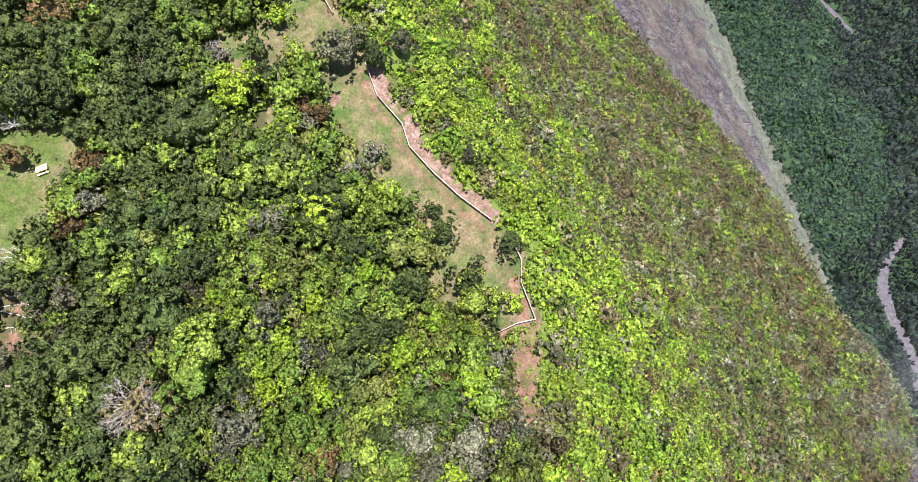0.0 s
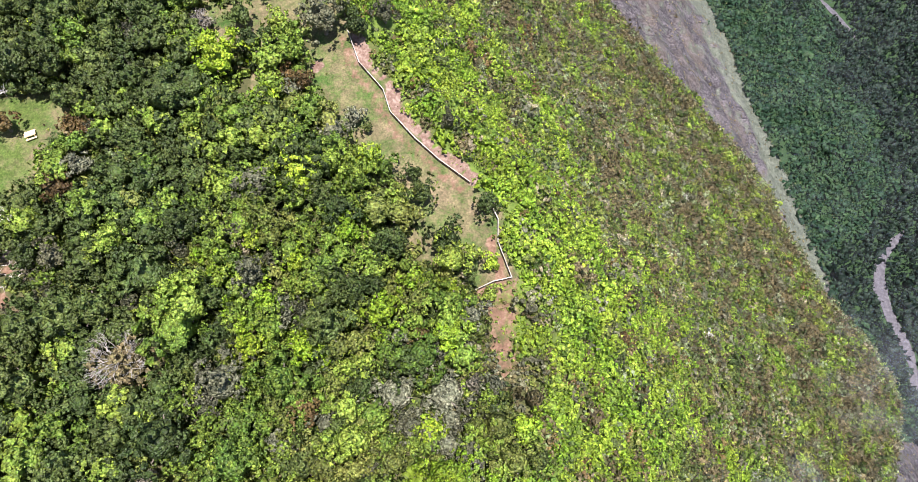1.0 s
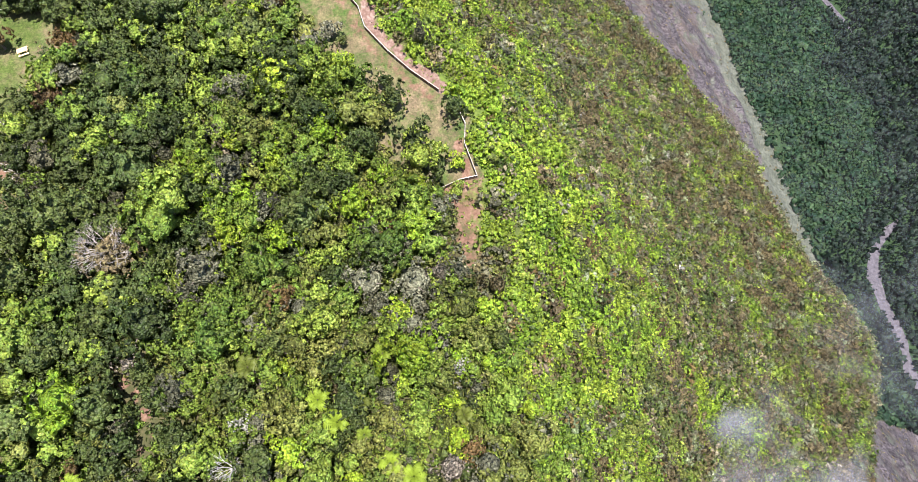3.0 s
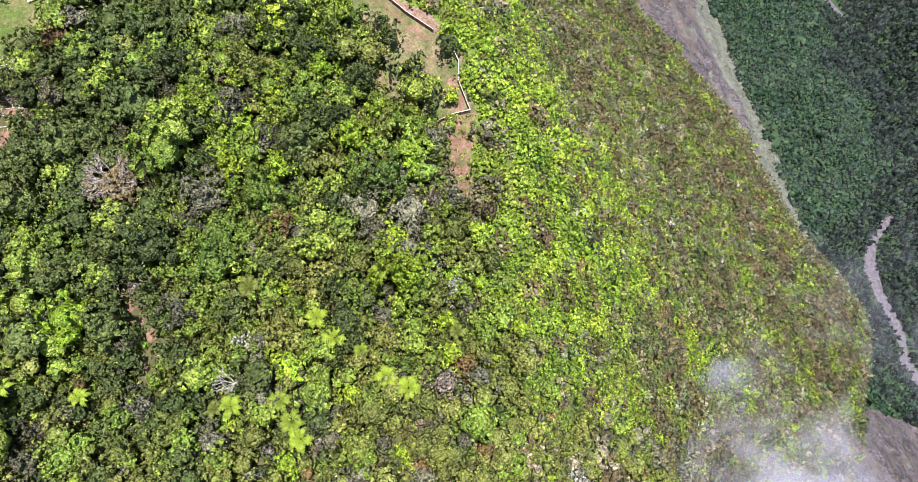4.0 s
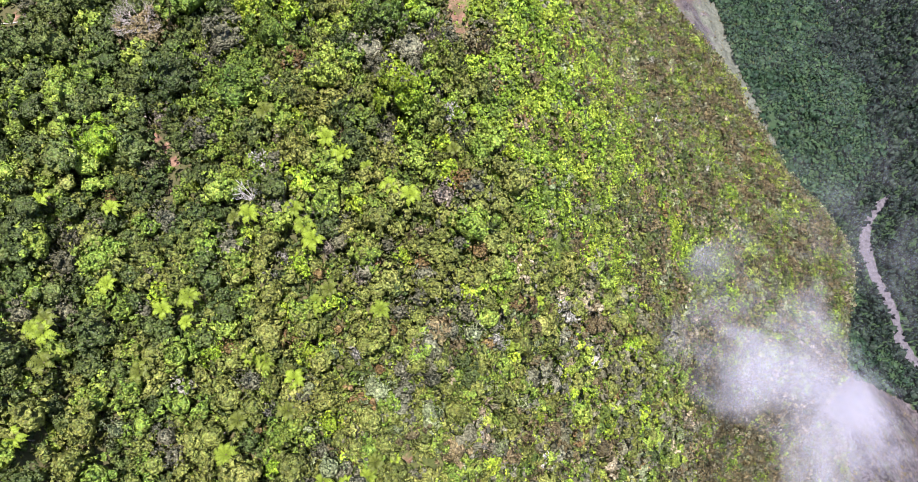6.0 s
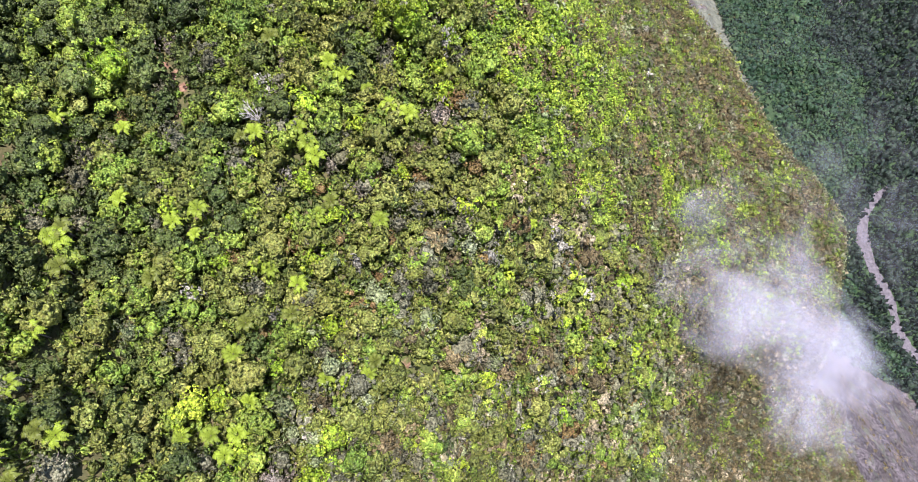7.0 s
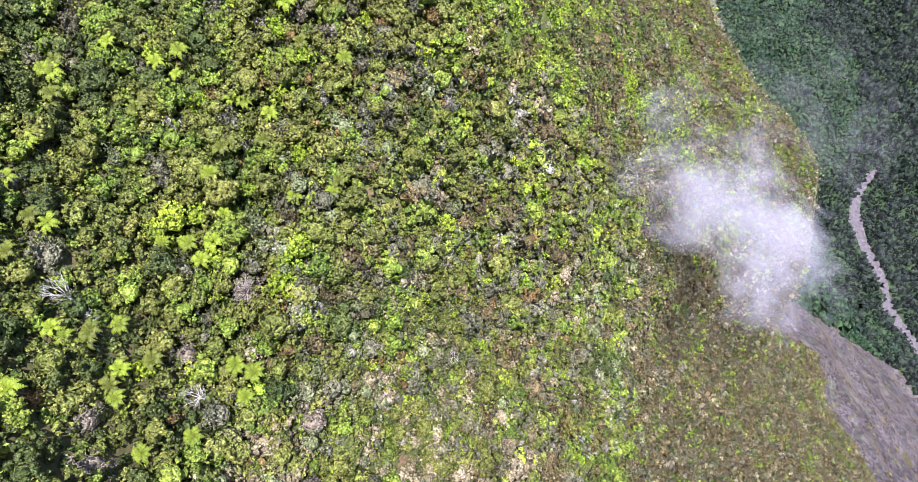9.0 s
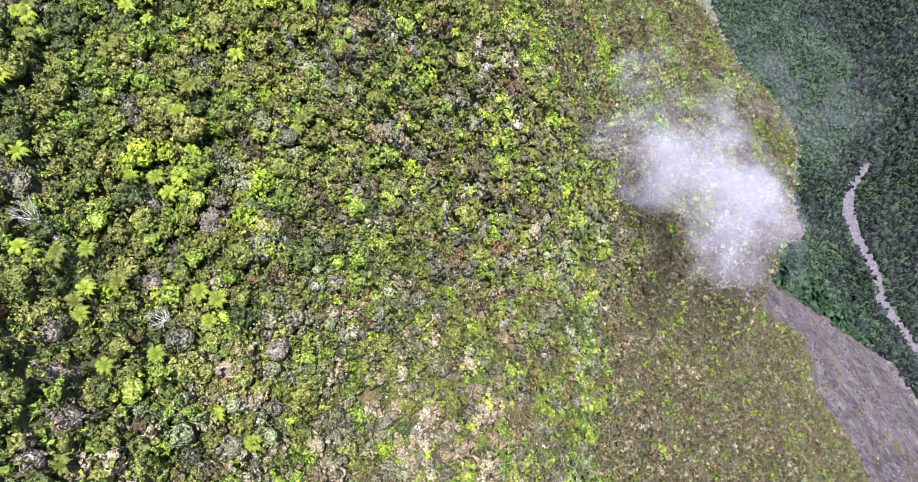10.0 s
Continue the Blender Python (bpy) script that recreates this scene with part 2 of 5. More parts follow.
def ground_material():
    n = Nodes("ground")
    fine, mid, big = n.noise(2.2, 6), n.noise(0.45, 5), n.noise(0.06, 4)
    edge = n.math("MULTIPLY", n.math("SUBTRACT", n.noise(0.7, 5), 0.5), 0.9)
    litter = n.ramp(n.math("ADD", n.math("MULTIPLY", mid, 0.6), n.math("MULTIPLY", fine, 0.4)), (0.3, (0.0258, 0.0301, 0.01118)), (0.5, (0.0516, 0.0516, 0.02064)), (0.7, (0.0946, 0.0731, 0.03612)))
    # Slope soil kept dark so its colour gives the shade between plants.
    slope = n.ramp(n.math("ADD", n.math("MULTIPLY", mid, 0.6), n.math("MULTIPLY", fine, 0.4)), (0.3, (0.02, 0.022, 0.01)), (0.5, (0.045, 0.042, 0.02)), (0.7, (0.12, 0.088, 0.055)))
    grass = n.ramp(n.math("ADD", n.math("MULTIPLY", n.noise(0.16, 4), 0.4), n.math("ADD", n.math("MULTIPLY", mid, 0.35), n.math("MULTIPLY", fine, 0.25))), (0.4, (0.042, 0.078, 0.018)), (0.46, (0.085, 0.1, 0.036)), (0.515, (0.118, 0.102, 0.054)), (0.6, (0.18, 0.136, 0.083)))
    lush = n.ramp(fine, (0.3, (0.0516, 0.0903, 0.0172)), (0.7, (0.1118, 0.1419, 0.0387)))
    grass = n.mix(n.math("MULTIPLY", n.attr("lush"), n.step(n.noise(0.13, 4), 0.62, 0.42)), grass, n.hsv(lush, 0.5, 1.0, 0.78))
    grass = n.hsv(grass, 0.5, 1.05, n.math("MULTIPLY", n.step(n.noise(3.2, 4, 0.7), 0.3, 0.7, 0.6, 1.15), n.step(n.noise(0.5, 4, 0.6), 0.35, 0.65, 0.75, 1.1)))
    dirt = n.ramp(n.math("ADD", n.math("MULTIPLY", mid, 0.5), n.math("MULTIPLY", fine, 0.5)), (0.35, (0.07, 0.04, 0.026)), (0.5, (0.125, 0.073, 0.047)), (0.68, (0.22, 0.148, 0.105)))
    chip = n.ramp(n.math("ADD", n.math("MULTIPLY", mid, 0.5), n.math("MULTIPLY", fine, 0.5)), (0.35, (0.0774, 0.043, 0.03096)), (0.5, (0.1419, 0.0903, 0.0688)), (0.68, (0.258, 0.2021, 0.1634)))
    streak_at = n.node("Mapping")
    streak_at.inputs["Scale"].default_value = (0.2, 0.5, 0.2)
    streak_at.inputs["Rotation"].default_value = (0, 0, radians(-25))
    n.put(streak_at.inputs["Vector"], n.place())
    streak = n.noise(1.0, 8, 0.7, streak_at.outputs[0], 0.4)
    rock = n.ramp(n.math("ADD", n.math("MULTIPLY", streak, 0.5), n.math("MULTIPLY", n.noise(0.35, 6, 0.75), 0.5)), (0.4, (0.01892, 0.01548, 0.01634)), (0.48, (0.05848, 0.04988, 0.05332)), (0.57, (0.1462, 0.129, 0.129)))
    long_at = n.node("Mapping")
    long_at.inputs["Scale"].default_value = (0.014, 0.07, 0.02)
    long_at.inputs["Rotation"].default_value = (0, 0, radians(-25))
    n.put(long_at.inputs["Vector"], n.place())
    bands = n.noise(1.0, 8, 0.68, long_at.outputs[0], 0.6)
    rock = n.hsv(rock, 0.5, 1.0, n.step(bands, 0.38, 0.62, 0.45, 0.95))
    rock = n.mix(n.step(n.noise(0.018, 6, 0.65), 0.5, 0.62, 0.0, 0.35), rock, n.ramp(mid, (0.3, (0.06, 0.045, 0.032)), (0.7, (0.16, 0.125, 0.095))))
    moss = n.ramp(n.math("ADD", n.math("MULTIPLY", n.noise(0.16, 6, 0.75), 0.6), n.math("MULTIPLY", mid, 0.4)), (0.38, (0.032, 0.038, 0.026)), (0.5, (0.075, 0.082, 0.06)), (0.62, (0.13, 0.135, 0.105)))
    rock = n.mix(n.step(n.noise(0.05, 6, 0.7), 0.52, 0.66), rock, moss)
    low = n.ramp(mid, (0.3, (0.01032, 0.02236, 0.01032)), (0.7, (0.0301, 0.0559, 0.01892)))
    c = n.mix(n.attr("slope"), litter, slope)
    c = n.mix(n.math("MULTIPLY", n.attr("fern"), 0.6), c, n.ramp(fine, (0.3, (0.045, 0.09, 0.01)), (0.7, (0.13, 0.2, 0.022))))
    c = n.mix(n.attr("valley"), c, low)
    c = n.mix(n.step(n.math("ADD", n.attr("lawn"), edge), 0.35, 0.62), c, grass)
    c = n.mix(n.step(n.math("ADD", n.attr("dirt"), edge), 0.38, 0.62), c, dirt)
    c = n.mix(n.step(n.math("ADD", n.attr("chip"), edge), 0.38, 0.62), c, chip)
    c = n.mix(n.step(n.math("ADD", n.attr("rock"), n.math("MULTIPLY", edge, 0.8)), 0.3, 0.7), c, rock)
    c = n.mix(n.step(n.math("ADD", n.attr("moss"), n.math("MULTIPLY", edge, 0.8)), 0.3, 0.7), c, moss)
    relief = n.math("ADD", n.math("MULTIPLY", fine, 0.25), n.math("MULTIPLY", n.math("MULTIPLY", streak, n.attr("rock")), 3.0))
    return n.done(c, 0.92, n.bump(relief, 0.7, 0.5), 0.15)


GROUND = ground_material()


def vapour_material():
    """Thin drifting vapour: white where it is dense, clear at its ragged rim."""
    n = Nodes("vapour")
    big = n.noise(0.045, 6, 0.58, None, 1.0)
    fine = n.noise(0.11, 5, 0.6)
    v = n.math("ADD", n.math("MULTIPLY", big, 1.5), n.math("SUBTRACT", n.math("MULTIPLY", fine, 0.3), 0.42))
    a = n.math("MULTIPLY", n.step(n.math("ADD", n.math("MULTIPLY", n.attr("dense"), 0.62), v), 0.58, 1.2), n.attr("veil"), clamp=True)
    white = n.node("BsdfDiffuse")
    a = n.math("MULTIPLY", a, n.step(n.attr("dense"), 0.02, 0.3))
    n.put(white.inputs["Color"], (0.44, 0.45, 0.53))
    back = n.node("BsdfTranslucent")
    n.put(back.inputs["Color"], (0.44, 0.45, 0.53))
    clear = n.node("BsdfTransparent")
    body, both = n.node("MixShader"), n.node("MixShader")
    n.put(body.inputs[0], 0.5)
    n.tree.links.new(white.outputs[0], body.inputs[1])
    n.tree.links.new(back.outputs[0], body.inputs[2])
    n.put(both.inputs[0], a)
    n.tree.links.new(clear.outputs[0], both.inputs[1])
    n.tree.links.new(body.outputs[0], both.inputs[2])
    n.tree.links.new(both.outputs[0], n.out.inputs["Surface"])
    return n.mat


VAPOUR = vapour_material()

# ---- mesh helpers ----
def sheet(name, verts, faces, material, attrs=None, smooth_faces=False):
    """A mesh object from arrays: corners, faces of one size (or a list of such arrays), and floats for each corner."""
    faces = faces if isinstance(faces, list) else [faces]
    mesh = bpy.data.meshes.new(name)
    verts = np.asarray(verts, np.float32)
    loops = np.concatenate([np.asarray(f).ravel() for f in faces]).astype(np.int32)
    sizes = np.concatenate([np.full(len(f), np.asarray(f).shape[1]) for f in faces]).astype(np.int32)
    mesh.vertices.add(len(verts))
    mesh.vertices.foreach_set("co", verts.ravel())
    mesh.loops.add(len(loops))
    mesh.loops.foreach_set("vertex_index", loops)
    mesh.polygons.add(len(sizes))
    mesh.polygons.foreach_set("loop_start", np.r_[0, np.cumsum(sizes)[:-1]].astype(np.int32))
    mesh.polygons.foreach_set("loop_total", sizes)
    mesh.update(calc_edges=True)
    for key, values in (attrs or {}).items():
        mesh.attributes.new(key, "FLOAT", "POINT").data.foreach_set("value", np.asarray(values, np.float32))
    if smooth_faces:
        mesh.polygons.foreach_set("use_smooth", np.ones(len(sizes), bool))
    mesh.materials.append(material)
    return new(name, mesh)


def part(name, bm, material, parent, label=""):
    """A bmesh as one mesh object under a thing or a part."""
    mesh = bpy.data.meshes.new(name)
    bm.to_mesh(mesh)
    bm.free()
    mesh.materials.append(material)
    ob = new(name, mesh)
    ob.parent = parent
    return tagged(ob, label)


def inside(x, y, ring):
    """Whether points lie in a ring of corners."""
    x, y = np.asarray(x, float), np.asarray(y, float)
    hit = np.zeros(np.broadcast(x, y).shape, bool)
    for (ax, ay), (bx, by) in zip(ring, ring[1:] + ring[:1]):
        if ay != by:
            hit ^= ((ay > y) != (by > y)) & (x < (bx - ax) * (y - ay) / (by - ay) + ax)
    return hit


def line_gap(x, y, line):
    """The distance of points from a line of corners."""
    best = np.full(np.broadcast(x, y).shape, 1e9)
    for (ax, ay), (bx, by) in zip(line, line[1:]):
        u = np.clip(((x - ax) * (bx - ax) + (y - ay) * (by - ay)) / ((bx - ax) ** 2 + (by - ay) ** 2), 0, 1)
        best = np.minimum(best, np.hypot(x - ax - u * (bx - ax), y - ay - u * (by - ay)))
    return best


def within(x, y, ring, soft):
    """1 inside a ring, falling to 0 over soft metres outside it."""
    return np.where(inside(x, y, ring), 1.0, 1 - np.clip(line_gap(x, y, ring + ring[:1]) / soft, 0, 1))


# ---- plan of the ridge ----
FENCE = [(-15.7, 67.6), (-13.5, 61.5), (-9.3, 56.5), (-8.0, 52.5), (-3.8, 47.6), (0.1, 43.7), (5.0, 39.6)]
FENCE_END = [(8.3, 35.7), (9.4, 33.2), (9.3, 29.6), (11.3, 24.0), (8.5, 23.4), (5.9, 22.2)]
LAWN = [(-28.8, 84), (-23.4, 82), (-20, 76), (-16.1, 69.4), (-14.3, 63.5), (-9.2, 56.2), (-7.7, 52.5), (-2.3, 45.7), (5, 39.3), (8.8, 35.5), (9.1, 28.9), (11.3, 24), (5.9, 22.7), (4.1, 24.9), (5.9, 28), (-1.3, 28.2), (-3.5, 30.9), (-2.2, 34.7), (-5, 37.6), (-6.5, 43.7), (-13.3, 47.8), (-17.9, 54), (-22.2, 59.6), (-20.9, 64.9), (-22.8, 70.8), (-29.2, 72.6)]
MEADOW = [(-110, 60), (-73.8, 56.5), (-66.4, 57), (-63.4, 51.8), (-69.3, 47.5), (-67.2, 40.7), (-70, 33.7), (-110, 32)]
POINT = [(5.9, 22.3), (11.2, 23.9), (12.8, 21.7), (11.6, 18), (11.2, 14.5), (12.2, 11.4), (10.2, 9.5), (8.2, 12.3), (8.2, 16.5), (6.8, 19.5)]
TRACK = [(-44.4, -5.4), (-43.2, -7.5), (-40.4, -10.4), (-38.5, -13.0), (-37.5, -15.2)]
GLADE = [(-41.5, 75), (-35.5, 74), (-30, 81), (-29, 71.5), (-31.5, 66), (-35, 67), (-39, 67.5), (-42, 70)]
PATH = [(-29.8, 64.5), (-30.6, 61), (-31.4, 56.5)]
SAND = [(-20.8, 61.7, 2.3)]
BARE = [(-38.5, -17.5, 1.5), (-69.5, 22, 3.0), (-71, 13.5, 2.6), (-73, 17.5, 2.2), (-23.2, 79.2, 1.7), (-69.4, 27, 2.4), (-66, 20.5, 2.4), (-66, 13.5, 2.4), (-65.5, -29.7, 3.5), (1.9, -60.5, 1.7), (6.9, -61.8, 1.4), (7.7, -105.9, 1.6)]


def fern_cover(x, y):
    """How far bright green fern covers the flank."""
    s = x - crest_x(y)
    belt = smooth(46, 14, s + 17 * waves(x, y, 24, 31)) * smooth(-2, 3, s + 6 * smooth(8, 20, y)) * (0.35 + 0.65 * smooth(-70, -30, y))
    patch = smooth(0.35, 0.9, waves(x * 1.2, y * 0.55, 34, 32)) * (s > 25) * smooth(170, 110, s) * (1 - 0.75 * smooth(-25, -50, y) * smooth(30, 55, s))
    holes = smooth(0.6, 0.0, waves(x, y, 10, 33))
    return np.maximum(belt, 0.8 * patch) * (0.15 + 0.85 * holes)


def bare_gully(x, y):
    """The bare scree at the foot of the gully."""
    left = np.interp(y, (-130, -60, -35, -20), (306, 290, 268, 236)) + 9 * waves(x, y, 30, 34)
    green = smooth(0.3, 0.7, waves(x, y, 48, 35)) * smooth(-55, -90, y) * smooth(360, 400, x)
    return smooth(-14, 14, x - left) * smooth(60, 50, y + 5 * waves(x, y, 22, 74)) * (1 - green)


def on_scree(x, y):
    """Where the bare slope of the gully is the surface, down to the river."""
    return (scree(x, y) + 14 > height(x, y)) & (y < 54)


def lines(*stretches):
    """Grid lines from stretches of (start, step); the last start ends them."""
    out = []
    for (a, step), (b, _) in zip(stretches, stretches[1:]):
        out.append(np.arange(a, b - step * 0.3, step))
    return np.concatenate(out + [[stretches[-1][0]]])


GX = lines((-2500, 250), (-500, 50), (-150, 5), (-95, 2), (-36, 1.2), (17, 2.4), (260, 5), (540, 10), (900, 40), (1500, 250), (4000, 0))
GY = lines((-2500, 250), (-500, 40), (-180, 4), (-130, 3), (-20, 1.2), (88, 2.5), (260, 5), (560, 10), (900, 40), (1500, 250), (4000, 0))
X, Y = np.meshgrid(GX, GY)
Z = height(X, Y)
S = X - crest_x(Y)
valley = smooth(-770, -810, Z - 8 * waves(X, Y, 60, 12)) * ~on_scree(X, Y)
valley = np.maximum(valley, smooth(50, 58, Y) * smooth(250, 220, Y) * smooth(-400, -440, Z)) * smooth(-6, -16, rock_wall(X, Y) - Z)
cliff = smooth(-2, 6, S - edge_s(Y))
east = smooth(120, 150, S)
ground = sheet(
    "ground",
    np.stack([X, Y, Z], -1).reshape(-1, 3),
    (np.arange((len(GY) - 1) * len(GX)).reshape(len(GY) - 1, len(GX))[:, :-1].reshape(-1, 1) + np.array([0, 1, len(GX) + 1, len(GX)])),
    GROUND,
    {
        "slope": smooth(0, 6, S).ravel(),
        "valley": valley.ravel(),
        "lawn": np.maximum.reduce([within(X, Y, LAWN, 2.5), within(X, Y, MEADOW, 2.5), within(X, Y, GLADE, 2.5), 1 - np.clip(line_gap(X, Y, PATH) / 2.5, 0, 1)]).ravel(),
        "lush": np.maximum(within(X, Y, MEADOW, 3), 0.25 * within(X, Y, LAWN, 3) * smooth(-2, -9, S)).ravel(),
        "dirt": np.maximum.reduce([0.54 * within(X, Y, POINT, 2), 1 - np.clip(line_gap(X, Y, TRACK) / 1.4, 0, 1), (1 - np.clip((line_gap(X + 0.9, Y + 0.2, FENCE_END[1:4]) - 0.3) / 1.2, 0, 1)) * (S < -3), 0.62 * (1 - np.clip(line_gap(X + 1.1, Y + 1.0, FENCE) / 2.6, 0, 1))] + [1 - np.clip(np.hypot(X - a, Y - b) / r, 0, 1) for a, b, r in BARE]).ravel(),
        "chip": np.maximum.reduce([1 - np.clip(line_gap(X - 1.2, Y - 0.8, FENCE) / (1.9 + 1.3 * waves(X, Y, 9, 61)).clip(0.5), 0, 1)] + [1 - np.clip(np.hypot(X - a, Y - b) / r, 0, 1) for a, b, r in SAND]).ravel(),
        "fern": fern_cover(X, Y).ravel(),
        "rock": (np.maximum(cliff * smooth(-30, 0, Y), bare_gully(X, Y)) * (1 - valley) * east).ravel(),
        "moss": (smooth(-758, -792, Z + 14 * waves(X, Y, 30, 47)) * smooth(230, 300, Y) * (1 - valley)).ravel(),
    },
    True,
)
tagged(ground, "steep volcanic ridge with grassy top, scrub flanks and bare rock walls", "ground", kind="structure")

# ---- single plants of note: x, y, crown radius, kind ----
TREES = [(-19.6, 67.8, 4.3, "dusk"), (-9.5, 70.5, 2.6, "dusk"), (-16.5, 71.5, 2.2, "olive"), (-13.8, 67.0, 2.9, "dark"), (-25.2, 62.7, 3.8, "green"), (-22.4, 57.2, 2.3, "rust"), (-13.7, 50.9, 2.0, "grey"), (-2.5, 37.0, 2.8, "dark"), (-4.1, 41.0, 1.8, "dark"), (-8.4, 41.5, 2.5, "green"), (1.2, 29.2, 3.2, "dark"), (5.0, 25.4, 2.4, "dark")]
TREES += [(8.3, 26.1, 1.7, "lime"), (8.0, 21.2, 1.7, "green"), (7.5, 35.3, 2.3, "dark"), (-34.1, 70.3, 2.9, "dark"), (-31.1, 76.4, 2.5, "lime"), (-36.6, 60.9, 4.6, "lime"), (-31.6, 64.1, 3.4, "dark"), (-73.4, 51.6, 2.7, "rust"), (-62.8, 45.2, 2.6, "green"), (-58.6, 43.5, 2.8, "grey"), (-55.1, 43.3, 2.0, "dark")]
TREES += [(-7.9, 18.6, 3.5, "lime"), (-3.5, 23.0, 2.5, "lime"), (-2.0, 14.9, 2.3, "rust"), (-20.3, 53.2, 2.2, "green"), (-8.6, -72.8, 3.2, "lime"), (-28.8, -94.3, 2.0, "lime"), (-10.3, -96.2, 3.1, "dark"), (-11.6, 49.2, 1.2, "dark")]
SHRUBS = [(-5.7, 7.1, 4.5, "grey"), (1.6, 7.0, 4.4, "grey"), (5.4, 8.2, 2.0, "mauve"), (14.2, 6.2, 2.3, "heath"), (-2.2, -10.1, 2.4, "grey"), (7.5, -20.1, 3.1, "mauve"), (-38.2, -23.5, 3.3, "grey"), (-27.2, -28.4, 3.4, "grey"), (-11.0, -28.5, 1.8, "mauve"), (0.7, -39.0, 1.9, "grey"), (6.0, -2.6, 1.5, "pale"), (-18.5, -29.7, 1.2, "pale"), (8.4, -31.5, 1.0, "pale"), (-21.0, -33.1, 1.6, "pale"), (31.1, 18.2, 1.9, "rust")]
SHRUBS += [(-5.8, -45.5, 1.7, "pale"), (2.1, -50.3, 2.4, "grey"), (5.9, -48.8, 2.5, "grey"), (-19.7, -53.9, 1.4, "pale"), (-28.0, -76.4, 2.2, "grey"), (-27.3, -114.2, 3.3, "mauve"), (-5.9, -100.4, 4.0, "mauve")]
FERNS = [(-22.3, -6.4, 2.0), (-2.7, -4.5, 1.8), (-5.5, -11.4, 1.6), (-5.1, -15.6, 1.3), (-8.8, -14.1, 2.0), (-1.0, -19.7, 1.8), (2.2, -21.3, 1.9), (-23.8, -23.7, 1.8), (-26.5, -23.9, 1.4), (-16.5, -23.0, 1.8), (-14.6, -26.0, 1.9), (-13.1, -28.3, 1.9), (-46.6, -22.3, 1.6), (-45.4, -35.0, 1.7), (-32.1, -37.1, 1.9), (-2.1, -39.4, 1.7), (-32.9, -40.6, 1.3)]
FERNS += [(24.5, -33.6, 1.2), (-11.8, -11.0, 1.8), (-14.8, -49.7, 1.7), (-15.6, -54.2, 1.7), (-9.9, -64.2, 1.5), (-6.5, -64.7, 1.5), (-21.4, -67.7, 1.7), (-22.7, -72.4, 1.8), (18.8, -42.2, 1.1), (-48.5, -76.4, 1.6), (-46.2, -79.3, 1.6), (-17.1, -92.6, 1.8), (-20.7, -103.8, 1.6), (-12.5, -112.1, 1.5), (-30.6, -97.5, 1.6)]
DEAD_TREES = [(-46.3, 11.6, 5.9), (-40.9, 69.8, 2.6), (-75.5, 58.4, 2.4), (-24.1, -20.2, 2.5), (-21.7, -97.8, 2.1), (-69.5, 34.5, 3.0), (-17.2, -80.0, 3.7), (-39.6, -84.2, 2.4), (17.1, -85.8, 1.8)]
TREES += [(-69.0, 77.3, 4.8, "rust"), (-60.9, 71.9, 3.3, "olive"), (-70.4, 69.3, 2.2, "lime"), (-65.7, 61.4, 4.0, "dark"), (-74.2, 68.9, 3.0, "dark"), (-61.9, 51.2, 2.2, "rust"), (-59.0, 50.8, 2.0, "rust"), (-61.5, 39.4, 3.0, "rust"), (-38.6, 22.0, 3.4, "lime"), (-33.4, 24.3, 3.2, "lime"), (-31.6, 20.6, 2.2, "lime"), (-51.3, 19.2, 4.4, "dark"), (-59.6, 28.0, 3.1, "dusk"), (-50.7, 29.8, 3.8, "green"), (-48.0, 31.8, 2.0, "dusk"), (-60.9, 8.0, 4.6, "dark"), (-46.6, 20.8, 2.4, "dusk"), (-13.4, 30.9, 3.0, "lime"), (-21.4, 26.5, 2.5, "lime"), (-12.5, 25.5, 1.8, "green"), (-5.4, 11.2, 1.5, "lime"), (-2.4, 9.4, 1.0, "lime"), (-45.8, 65.8, 2.0, "lime"), (-64.5, 21.0, 1.9, "dark")]
TREES += [(-62.8, 25.2, 1.6, "dusk"), (-12.3, 17.8, 1.9, "green"), (-8.2, 29.6, 2.3, "dark"), (-19.8, 30.9, 2.2, "green"), (-27.0, 17.9, 2.7, "green"), (-41.9, 14.8, 2.1, "dark"), (-30.2, 12.2, 2.4, "olive"), (-23.2, 12.1, 2.5, "green"), (-38.7, 9.7, 2.5, "dark"), (-38.8, 0.6, 5.3, "dark"), (-60.7, 3.4, 3.0, "green"), (-15.4, -31.4, 2.4, "lime"), (-9.8, -37.3, 2.2, "lime"), (1.2, -29.8, 1.8, "lime"), (-9.3, -32.7, 1.7, "olive"), (-52.7, -31.5, 3.2, "dusk"), (-49.9, -8.7, 2.6, "green"), (-31.7, -11.7, 2.4, "green"), (-24.4, 2.8, 2.6, "green"), (-28.3, -45.2, 2.1, "lime"), (-22.3, -67.5, 1.6, "lime"), (-17.1, -38.6, 2.2, "lime"), (-9.6, -55.9, 2.3, "lime"), (-17.9, -62.2, 2.2, "lime")]
